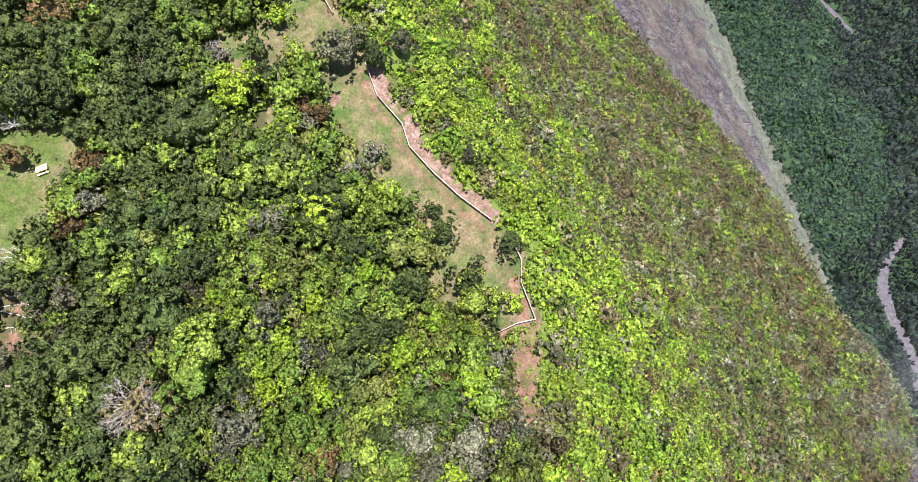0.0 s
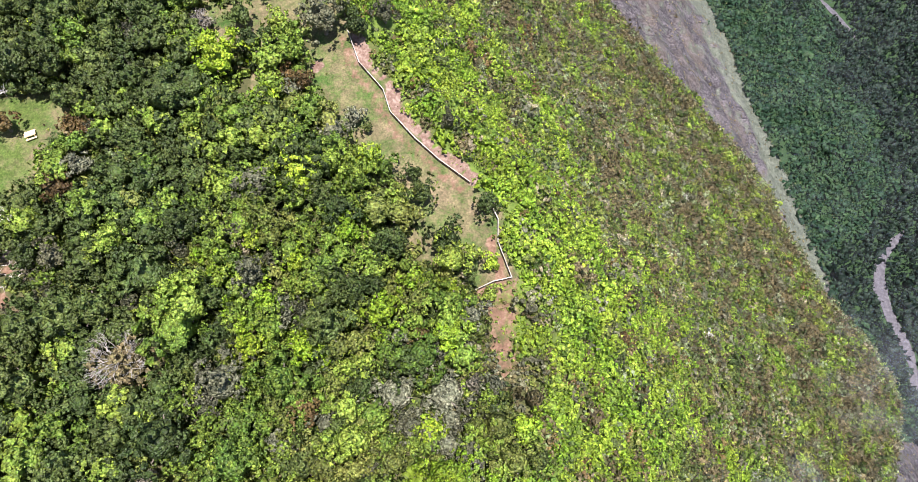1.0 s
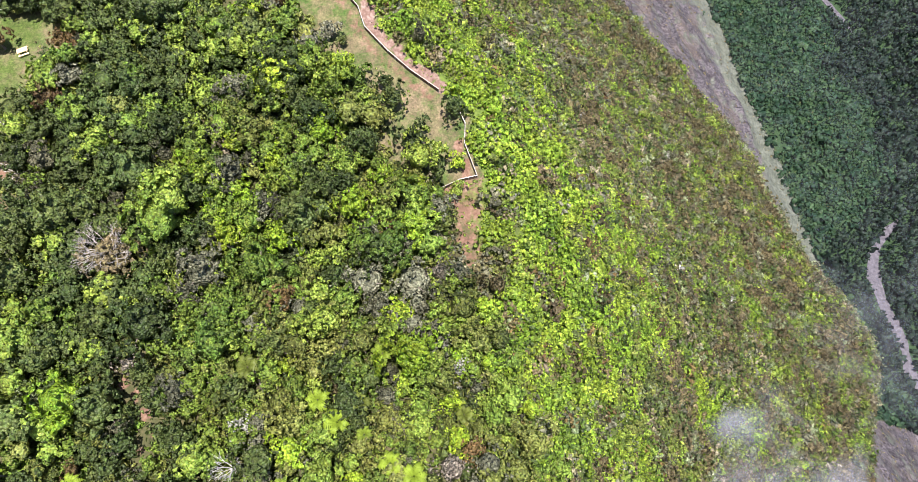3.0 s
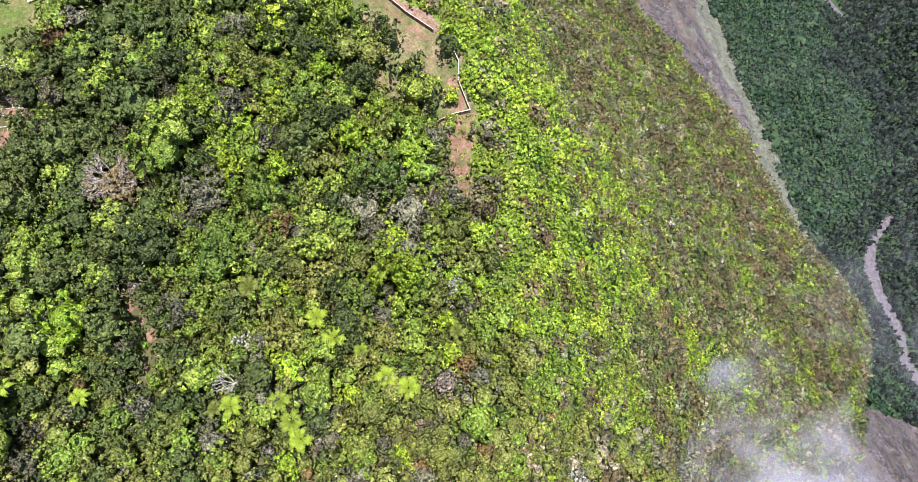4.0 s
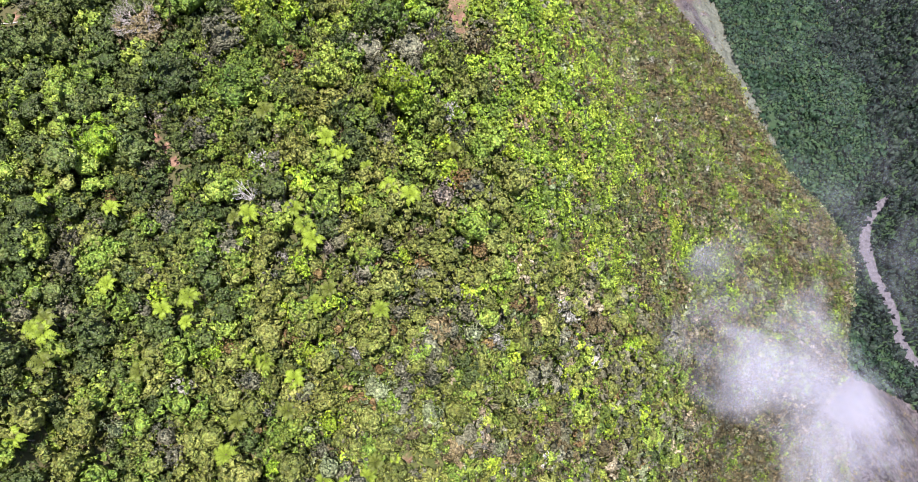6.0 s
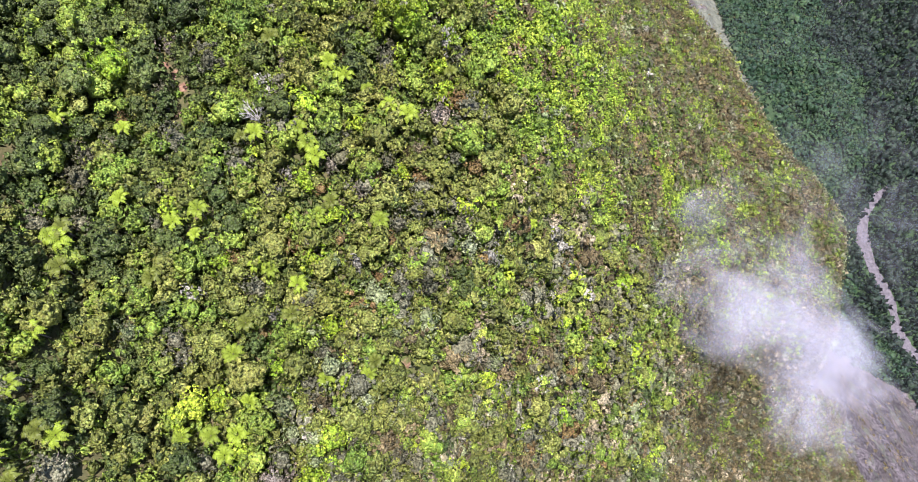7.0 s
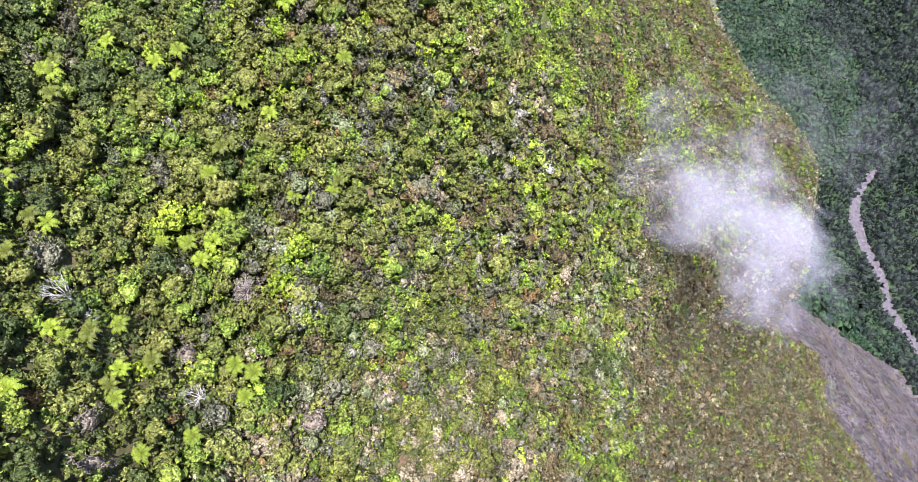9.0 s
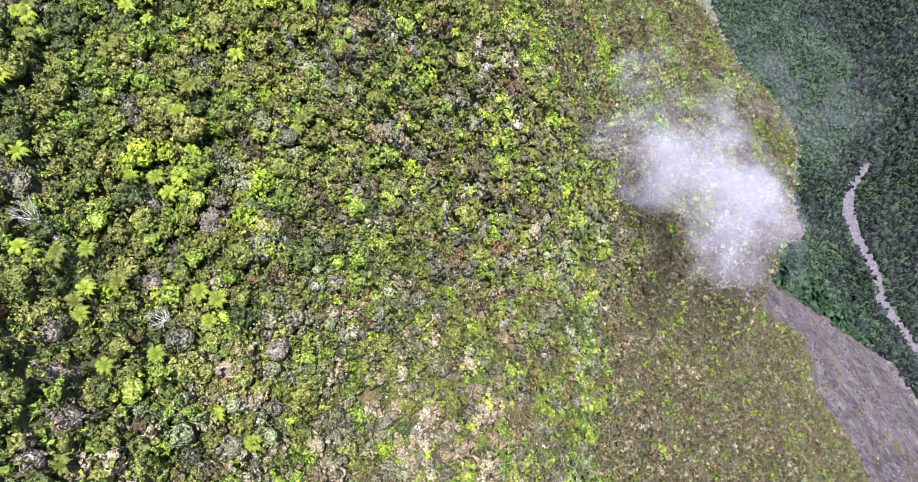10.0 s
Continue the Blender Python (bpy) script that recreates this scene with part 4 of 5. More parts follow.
def bush_kind(x, y):
    """Kinds mixed in patches; a green strip runs along the belt's lower rim, dry gaps lie at its southern end."""
    u, k = rng.rand(len(x)), 0.5 * waves(x, y, 16, 51) + 0.35 * waves(x, y, 7, 52) + 0.4 * rng.normal(size=len(x))
    kind = np.select([k < -0.6, k < -0.3, k < 0.1, k < 0.42, k < 0.85], ["heath", "dusk", "olive", "green", "grey"], "lime")
    strip = smooth(9, 4, abs(x - 58 - 4 * waves(x, y, 22, 53))) * smooth(-30, -42, y)
    kind = np.where(u < 0.75 * strip, np.where(rng.rand(len(x)) < 0.5, "green", np.where(rng.rand(len(x)) < 0.5, "sage", "dark")), kind)
    dry = smooth(-85, -112, y) * smooth(46, 34, x)
    u = rng.rand(len(x))
    kind = np.where(u < 0.3 * dry + 0.05, "straw", kind)
    return np.where(u > 0.97, "pale", np.where(u > 0.95, "rust", kind))


bx, by = scatter(rng, -30, 80, -128, -8, 2.2, lambda x, y: (x - crest_x(y) > np.interp(y, (-60, -10), (-9, 12))) & (open_ground(x, y) < 0.2) & ~taken(x, y) & bushy(x, y), 0.72)
bk = bush_kind(bx, by)
bs = np.clip(rng.lognormal(0.68, 0.36, len(bx)), 0.9, 3.4) * np.where(bk == "lime", 0.9, np.where(bk == "pale", 0.7, 1.0))
alone = (bs > 1.75) & (by > -125) & (bx - crest_x(by) > 2) & (rng.rand(len(bx)) < 0.42) & (bk != "straw")
alone &= np.cumsum(alone) <= 230
for key in ("heath", "dusk", "grey", "olive", "green", "sage", "lime", "dark", "straw", "pale", "rust"):
    pick = (bk == key) & ~alone
    ob = spread("scrub", CROWNS["bush"], np.stack([bx, by, height(bx, by) + 0.45 * bs + 0.8 * rng.rand(len(bx))], -1)[pick], bs[pick], np.clip(0.5 + 0.4 * waves(bx, by, 9, 79) + 0.28 * rng.normal(size=len(bx)), 0, 1)[pick], LEAF[key], rng, 1.15)
    tagged(ob, "mixed leafy bushes in green, sage and grey on the slope", "scrub", kind="stuff")

# taller bushes that stand out of the low cover
hx, hy = scatter(rng, -40, 150, -30, 150, 3.6, lambda x, y: flank_keep(x, y) & ~bushy(x, y) & (x - crest_x(y) > 3) & (x - crest_x(y) < 125), 0.75)
hx, hy = hx + rng.uniform(-1.5, 1.5, len(hx)), hy + rng.uniform(-1.5, 1.5, len(hx))
hu, hc = rng.rand(len(hx)), fern_cover(hx, hy)
hk = np.where(hu < hc, np.where(hu < 0.55 * hc, "lime", "green"), np.select([hu < 0.3, hu < 0.5, hu < 0.68, hu < 0.8, hu < 0.88], ["dark", "green", "olive", "heath", "grey"], "sage"))
hs = np.clip(rng.lognormal(0.2, 0.35, len(hx)), 0.6, 2.4)
for key in ("lime", "green", "dark", "olive", "heath", "grey", "sage"):
    pick = (hk == key) & ~taken(hx, hy)
    ob = spread("scrub", CROWNS["bush"], np.stack([hx, hy, height(hx, hy) + 0.4 * hs], -1)[pick], hs[pick], rng.rand(pick.sum()), LEAF["fern" if key == "lime" else key], rng, 1.0)
    tagged(ob, "scattered round bushes on the steep flank", "scrub", kind="stuff")

for lo, hi, gap, proto, grow in ((-40, 46, 1.4, "shrub", 1.0), (46, 90, 1.5, "mid", 1.1), (90, 320, 2.2, "far", 1.35)):
    sx, sy = scatter(rng, -110, 310, -134, 262, gap, flank_keep, 0.68)
    s = sx - crest_x(sy)
    ok = (s >= lo) & (s < hi) & (waves(sx, sy, 4.5, 73) > -0.95) & (~bushy(sx, sy) | (rng.rand(len(sx)) < 0.15))
    sx, sy, s = sx[ok], sy[ok], s[ok]
    sk = flank_kind(sx, sy)
    size = np.clip(rng.lognormal(0.14, 0.4, len(sx)), 0.5, 2.3) * grow * np.where(sk == "lime", 0.9, np.where(sk == "pale", 0.75, 1.0)) * (1 + 0.2 * smooth(-20, -60, sy) * smooth(70, 20, s))
    for key in ("lime", "heath", "dusk", "olive", "green", "grey", "rust", "pale", "sage", "straw", "mauve", "dark"):
        pick = sk == key
        if pick.any():
            ob = spread("fern_thicket" if key == "lime" else "scrub", CROWNS[proto], np.stack([sx, sy, height(sx, sy) + 0.2 * size + 0.9 * np.maximum(waves(sx, sy, 6, 72), 0)], -1)[pick], size[pick], np.clip(0.5 + 0.5 * waves(sx, 0.6 * sy, 6.5, 76) + 0.22 * rng.normal(size=len(sx)), 0, 1)[pick], LEAF["fern" if key == "lime" else key], rng, 1.05)
            tagged(ob, "bright green fern thicket on the steep flank" if key == "lime" else "low mountain scrub on the steep flank", "scrub", kind="stuff")


# low plants on the lawn, the track and the bare point
def lawn_keep(x, y):
    inner = within(x, y, LAWN, 0.5) + within(x, y, MEADOW, 0.5)
    bare = np.maximum(within(x, y, POINT, 1.0), within(x - 1.2, y - 0.8, [(a, b) for a, b in FENCE] + [(a + 2.2, b + 1.6) for a, b in FENCE[::-1]], 0.3))
    chance = 0.16 * (inner > 0.5) * smooth(-0.2, 0.7, waves(x, y, 7, 45)) + 0.8 * (bare > 0.3) * smooth(-0.6, 0.3, waves(x, y, 4, 46))
    return (rng.rand(*x.shape) < chance) & (line_gap(x, y, FENCE) > 0.4) & (line_gap(x, y, FENCE_END) > 0.4)


lx, ly = scatter(rng, -92, 16, 6, 86, 0.7, lawn_keep)
lk = np.where(rng.rand(len(lx)) < 0.5, "green", np.where(rng.rand(len(lx)) < 0.5, "olive", "heath"))
for key in ("green", "olive", "heath"):
    pick = lk == key
    ob = spread("grass_tufts", CROWNS["far"], np.stack([lx, ly, height(lx, ly)], -1)[pick], (0.15 + 0.35 * rng.rand(pick.sum()) ** 2) * np.where(ly[pick] < 24, 1.8, 1.0), rng.rand(pick.sum()), LEAF[key], rng, 0.6)
    tagged(ob, "tufts of grass and low weeds on dry lawn", "grass", kind="stuff")


# sparse tufts on the bare rock
def rock_keep(x, y):
    z, s = height(x, y), x - crest_x(y)
    return (z < -250) & (z > -835) & (s > 150) & (waves(x, y, 40, 37) + rng.normal(size=x.shape) * 0.8 > 0.75) & ((bare_gully(x, y) > 0.4) | (y > 300))


tx, ty = scatter(rng, 200, 640, -140, 780, 4.5, rock_keep)
ob = spread("rock_tufts", CROWNS["speck"], np.stack([tx, ty, height(tx, ty)], -1), 0.7 + 1.4 * rng.rand(len(tx)) ** 2, rng.rand(len(tx)), LEAF["heath"], rng, 0.6)
tagged(ob, "dry tufts and low bushes on bare rock", "scrub", kind="stuff")


# the woods on the valley floor
def valley_keep(x, y):
    off = abs(x - river_x(y))
    return (off > np.where(abs(y - 535) < 180, 0, 10)) & ((height(x, y) < np.where((y > 54) & (y < 240), -410, -772) + 10 * waves(x, y, 50, 38)) & (~on_scree(x, y) | (off < 34)) & (rock_wall(x, y) < height(x, y) - 9)) & (np.hypot((x - 487) / 1.0, (y - 470) / 2.2) > 9 + 3 * waves(x, y, 14, 44))


vx, vy = scatter(rng, 250, 1040, -110, 950, 6.2, valley_keep)
right = vx > river_x(vy) - 60 - 40 * waves(vx, vy, 150, 39)
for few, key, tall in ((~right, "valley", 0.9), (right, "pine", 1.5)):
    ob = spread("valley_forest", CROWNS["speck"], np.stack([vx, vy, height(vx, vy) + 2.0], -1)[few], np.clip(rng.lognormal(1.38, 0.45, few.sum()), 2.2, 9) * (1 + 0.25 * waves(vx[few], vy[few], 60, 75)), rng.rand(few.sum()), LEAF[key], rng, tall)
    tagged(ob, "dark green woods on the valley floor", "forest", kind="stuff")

# the stony river bed
ry = np.arange(-300, 1000, 6.0)
rx = river_x(ry)
wide = (8.5 + 2.5 * waves(ry, 0 * ry, 50, 41)) * (1 - 0.9 * smooth(345, 365, ry) * smooth(725, 700, ry)) * (1 - 0.5 * smooth(700, 730, ry))
river_v = np.concatenate([np.stack([rx + k * wide * (1 + 0.2 * waves(ry, rx, 14, 42)), ry, height(rx + k * wide, ry) + 1.4 - 0.6 * abs(k)], -1) for k in (-1, -0.5, 0, 0.5, 1)])
m = len(ry)
river_f = np.concatenate([np.stack([np.arange(m - 1) + c * m, np.arange(m - 1) + (c + 1) * m, np.arange(1, m) + (c + 1) * m, np.arange(1, m) + c * m], -1) for c in range(4)])
n = Nodes("gravel_bed")
GRAVEL = n.done(n.ramp(n.noise(0.22, 6, 0.75), (0.3, (0.0324, 0.03024, 0.03348)), (0.5, (0.0675, 0.0621, 0.06804)), (0.72, (0.1242, 0.1161, 0.1242))), 0.9, n.bump(n.noise(0.5, 5), 0.6, 1.0), 0.2)
river = sheet("river_bed", river_v, river_f, GRAVEL)
tagged(river, "pale grey stony bed of a mountain river", "river", kind="structure")

# ---- single plants as things of their own ----
def tube(bm, points, radii, sides=5):
    """A tapered tube through points."""
    rings = []
    for i, (p, r) in enumerate(zip(points, radii)):
        d = (Vector(points[min(i + 1, len(points) - 1)]) - Vector(points[max(i - 1, 0)])).normalized()
        u = d.orthogonal().normalized()
        w = d.cross(u)
        rings.append([bm.verts.new(Vector(p) + (u * math.cos(a) + w * math.sin(a)) * r) for a in (6.283 * k / sides for k in range(sides))])
    for a, b in zip(rings, rings[1:]):
        for k in range(sides):
            bm.faces.new((a[k], a[(k + 1) % sides], b[(k + 1) % sides], b[k]))
    bm.faces.new(rings[-1])
    bm.faces.new(rings[0][::-1])


def trunk_mesh(seed, top=0.95, thick=0.07, limbs=4):
    """A leaning tapered trunk with limbs that reach into the crown; 1 unit is the crown's radius."""
    r = random.Random(seed)
    bm = bmesh.new()
    lean = (r.uniform(-0.1, 0.1), r.uniform(-0.1, 0.1))
    tube(bm, [(lean[0] * h, lean[1] * h, top * h - 0.12) for h in (0, 0.35, 0.7, 1.0)], [thick * 1.5, thick, thick * 0.85, thick * 0.6], 7)
    for k in range(limbs):
        a = 6.283 * (k + r.random() * 0.6) / limbs
        z = top * r.uniform(0.55, 0.85)
        tube(bm, [(lean[0] * 0.7, lean[1] * 0.7, z - 0.1), (0.3 * math.cos(a), 0.3 * math.sin(a), z + 0.12), (0.62 * math.cos(a + 0.2), 0.62 * math.sin(a + 0.2), z + 0.3)], [thick * 0.6, thick * 0.45, thick * 0.2])
    return bm


def crown_part(name, seed, parent, material, lumps, leaves, leaf, flat, lump, spiky, lift, puffs=0):
    v, q, f = crown_mesh(seed, lumps, leaves, leaf, flat, lump, spiky, 0.62, 1.0, puffs)
    ob = sheet(name, v + np.array([0, 0, lift]), [q, f], material, {"tint": np.full(len(v), 0.0), "single": np.ones(len(v))})
    ob.parent = parent
    return ob


WORDS = {"dusk": "greyish dark green", "dark": "dark green", "green": "fresh green", "olive": "olive green", "lime": "bright yellow-green", "grey": "grey-green", "rust": "rusty brown-green", "heath": "brownish green", "mauve": "mauve-grey", "pale": "silvery white", "sage": "pale sage green", "straw": "dry straw-coloured"}
PROTOS = {}


def stand(maker, key, x, y, r, sink=0.0, squash=1.0):
    """Sets a thing on the ground: the first of its key is built, the others are copies."""
    m = pose(x, y, float(height(x, y)) - sink, rz=random.uniform(0, 360)) @ Matrix.Diagonal((r, r, r * squash, 1))
    if key in PROTOS:
        return copy_thing(PROTOS[key], m @ Matrix.Diagonal((*PROTOS[key].scale, 1)).inverted())
    PROTOS[key] = ob = maker(key)
    ob.matrix_basis = m
    return ob


def tree(key):
    kind, form = key[1], key[2]
    ob = new("tree")
    part("trunk", trunk_mesh(form), BARK, ob)
    crown_part("crown", 300 + 7 * form + len(kind), ob, LEAF[kind], 140, 300, 0.055, 0.66, (0.065, 0.125), 0.5 + 0.1 * form, 0.85, 11 + 3 * form)
    return tagged(ob, f"broad-leaved tree with a dense {WORDS[kind]} crown", "tree", "forest trees")


def shrub(key):
    kind, form = key[1], key[2]
    ob = new("shrub")
    part("stem", trunk_mesh(40 + form, 0.5, 0.05, 6), DEAD if kind == "pale" else BARK, ob)
    crown_part("crown", 500 + form, ob, LEAF[kind], 110, 320, 0.045, 0.62, (0.05, 0.095), 1.0, 0.35, 13)
    return tagged(ob, f"rounded {WORDS[kind]} shrub with fine twigs", "shrub", "rounded shrubs")


def frond_mesh(seed):
    """One arching feathered frond, 1 unit long."""
    bm = bmesh.new()
    r = random.Random(seed)
    n = 9
    axis = [Vector((0.05 + 0.95 * t, 0.04 * math.sin(3 * t + seed), 0.3 * math.sin(2.4 * t) - 0.3 * t * t)) for t in (k / n for k in range(n + 1))]
    for a, b, k in zip(axis, axis[1:], range(n)):
        t = (k + 0.5) / n
        w = 0.23 * math.sin(math.pi * min(1, 0.16 + 0.86 * t)) ** 0.8
        for side in (-1, 1):
            out = Vector((0.5 * w, side * w * r.uniform(0.9, 1.1), -0.22 * w))
            bm.faces.new([bm.verts.new(p) for p in (a, a + out * 0.96, b * 0.45 + a * 0.55 + out * 1.12, b)])
    return bm


def tree_fern(key):
    form = key[1]
    ob = new("tree_fern")
    part("trunk", trunk_mesh(60 + form, 1.35, 0.05, 0), BARK, ob)
    shared = None
    count = 8 + form
    for k in range(count):
        if shared is None:
            f = part("frond", frond_mesh(form), FRONDS[form], ob)
            shared = f.data
        else:
            f = new("frond", shared)
            f.parent = ob
        f.matrix_basis = pose(0, 0, 1.22, 0, random.uniform(-14, 6), 360 * k / count + random.uniform(-9, 9)) @ Matrix.Scale(random.uniform(0.85, 1.1), 4)
    return tagged(ob, f"tree fern with a star of {('dull olive', 'fresh green', 'bright green')[form]} fronds", "tree fern", "tree ferns")


def frond_material(name, a, b):
    n = Nodes(name)
    return n.done(n.mix(n.node("ObjectInfo").outputs["Random"], a, b), 0.55, None, 0.15)


FRONDS = [frond_material("frond_olive", (0.062, 0.076, 0.014), (0.085, 0.105, 0.016)), frond_material("frond_green", (0.088, 0.122, 0.014), (0.12, 0.165, 0.016)), frond_material("frond_bright", (0.118, 0.164, 0.015), (0.152, 0.212, 0.018))]


def branching(seed, base, heading, length, thick, depth=3):
    """A dead limb and its forked twigs, as two meshes."""
    r = random.Random(seed)
    limb, twigs = bmesh.new(), bmesh.new()

    def go(p, d, l, t, left):
        mid = p + d * l * 0.5 + Vector((r.uniform(-1, 1), r.uniform(-1, 1), r.uniform(-0.5, 1))) * l * 0.08
        end = mid + (d + Vector((r.uniform(-0.4, 0.4), r.uniform(-0.4, 0.4), r.uniform(-0.1, 0.3)))).normalized() * l * 0.5
        tube(limb if left >= depth - 1 else twigs, [p, mid, end], [t, t * 0.8, t * 0.55], 4)
        if left:
            for _ in range(3):
                turn = Vector((r.uniform(-1, 1), r.uniform(-1, 1), r.uniform(-0.3, 0.8)))
                go(mid.lerp(end, r.uniform(0.2, 1)), (d + turn * 0.9).normalized(), l * r.uniform(0.45, 0.7), t * 0.5, left - 1)

    go(Vector(base), Vector(heading).normalized(), length, thick, depth)
    return limb, twigs


def dead_tree(key):
    leafy, form = key[1], key[2]
    r = random.Random(70 + form)
    ob = new("dead_tree")
    part("trunk", trunk_mesh(80 + form, 0.7, 0.06, 0), DEAD, ob)
    limbs = 20 if leafy else 9
    for k in range(limbs):
        a, rise = 6.283 * (k + 0.5 * r.random()) / limbs, r.choice((0.5, 0.8, 1.5)) if leafy else 0.75
        limb, twigs = branching(form * 20 + k, (0, 0, 0.45 + 0.02 * k), (math.cos(a), math.sin(a), rise), 0.54 if leafy else 0.66, 0.014 if leafy else 0.032)
        wood = DEAD if leafy else BLEACHED
        tagged(part("twigs", twigs, wood, part("limb", limb, wood, ob)), "bleached fine twigs", kind="stuff")
    if leafy:
        crown_part("withered_crown", 600 + form, ob, LEAF["heath" if form == 0 else "mauve"], 190, 300, 0.035, 0.5, (0.055, 0.1), 0.8, 0.5, 26)
    return tagged(ob, "dying tree with bleached limbs among thin brown leaves" if leafy else "leafless dead tree with bleached forked limbs", "dead tree")


for x, y, r, kind in TREES:
    stand(tree, ("tree", kind, int(abs(x * 7)) % 3), x, y, r, 0, 1.2)
for x, y, size, kind in zip(fx[single], fy[single], fs[single], fk[single]):
    stand(tree, ("tree", str(kind), int(abs(x * 7)) % 3), float(x), float(y), float(size) * 1.05, 0, random.uniform(1.15, 1.5))
for x, y, r, kind in SHRUBS:
    stand(shrub, ("shrub", kind, int(abs(y * 3)) % 2), x, y, r, 0.1, float(np.clip(4.3 / (0.87 * r), 1.1, 2.6)) if x < crest_x(y) + 12 else 1.1)
for x, y, r, kind in zip(bx[alone], by[alone], bs[alone], bk[alone]):
    stand(shrub, ("shrub", str(kind), int(abs(y * 3)) % 2), float(x), float(y), float(r), 0, 1.15)
for x, y, r in FERNS:
    stand(tree_fern, ("fern", int(abs(x * 5)) % 3), x, y, r * 1.1, 0, 2.05)
for k, (x, y, r) in enumerate(DEAD_TREES):
    stand(dead_tree, ("dead", k < 2 or k == 6, k), x, y, r, 0, 1.0 if r > 3.2 or y > 20 else 2.0)

# more rounded shrubs along the lower ridge
mx, my = scatter(rng, -52, 20, -122, 0, 8.5, lambda x, y: forest_keep(x, y) & (x > -60))
for n, (x, y) in enumerate(zip(mx, my)):
    if n % 5 in (1, 3):
        stand(shrub, ("shrub", random.choice(("grey", "mauve", "pale", "grey")), n % 2), float(x), float(y), random.uniform(1.3, 2.4), 0, 2.1)


# ---- the wooden fence along the edge ----
def wood_material(name, a, b):
    n = Nodes(name)
    grain = n.noise(6.0, 5, 0.65)
    tone = n.math("MULTIPLY", n.node("ObjectInfo").outputs["Random"], 0.4)
    return n.done(n.ramp(n.math("ADD", grain, n.math("SUBTRACT", tone, 0.2)), (0.3, a), (0.7, b)), 0.8, n.bump(n.noise(25, 3), 0.4, 0.02), 0.2)


GREY_WOOD = wood_material("grey_wood", (0.2, 0.18, 0.15), (0.42, 0.39, 0.34))
NEW_WOOD = wood_material("new_wood", (0.45, 0.3, 0.14), (0.68, 0.5, 0.27))
DECK_WOOD = wood_material("deck_wood", (0.1, 0.06, 0.05), (0.2, 0.12, 0.09))


def block(bm, x0, x1, y0, y1, z0, z1, m=Matrix()):
    v = [bm.verts.new(m @ Vector((x, y, z))) for x in (x0, x1) for y in (y0, y1) for z in (z0, z1)]
    for q in ((0, 1, 3, 2), (4, 6, 7, 5), (0, 4, 5, 1), (2, 3, 7, 6), (0, 2, 6, 4), (1, 5, 7, 3)):
        bm.faces.new([v[k] for k in q])


def bevelled(x, y, z, by=0.012):
    bm = bmesh.new()
    block(bm, -x / 2, x / 2, -y / 2, y / 2, 0, z)
    bmesh.ops.bevel(bm, geom=bm.edges[:], offset=by, segments=1, affect="EDGES")
    return bm


def fence(line, label):
    """Posts with a wide cap rail and two boards, following the ground."""
    ob = new("fence")
    post_mesh = board_mesh = cap_mesh = None
    stops = []
    for (ax, ay), (bx, by) in zip(line, line[1:]):
        n = max(1, round(math.hypot(bx - ax, by - ay) / 1.9))
        stops += [(ax + (bx - ax) * k / n, ay + (by - ay) * k / n) for k in range(n)]
    stops.append(line[-1])
    feet = [Vector((x, y, float(height(x, y)))) for x, y in stops]
    for p in feet:
        if post_mesh is None:
            q = part("post", bevelled(0.13, 0.13, 1.25), GREY_WOOD, ob)
            post_mesh = q.data
        else:
            q = new("post", post_mesh)
            q.parent = ob
        q.matrix_basis = pose(p.x, p.y, p.z - 0.25, random.uniform(-2, 2), random.uniform(-2, 2), random.uniform(0, 20))
    for a, b in zip(feet, feet[1:]):
        d = b - a
        turn = Matrix.Translation(a) @ d.to_track_quat("X", "Z").to_matrix().to_4x4()
        # Boards get the darker deck wood, for the shaded side under the rail.
        for name, z, y, hi in (("cap_rail", 1.0, 0.12, 0.05), ("board", 0.7, 0.04, 0.27), ("board", 0.4, 0.04, 0.27), ("board", 0.1, 0.04, 0.27)):
            bm = bmesh.new()
            block(bm, -0.02, d.length + 0.02, -y / 2, y / 2, z + random.uniform(-0.01, 0.01), z + hi, turn)
            part(name, bm, GREY_WOOD if name == "cap_rail" else DECK_WOOD, ob)
    return tagged(ob, label, "fence")


fence(FENCE, "weathered grey wooden fence along the cliff edge of the lawn")
fence(FENCE_END, "weathered grey wooden fence closing the end of the lawn")
fence([(-27.9, 81.3), (-24.8, 81.6), (-23.3, 80.6), (-22.0, 78.0)], "short weathered wooden fence below the viewing deck")


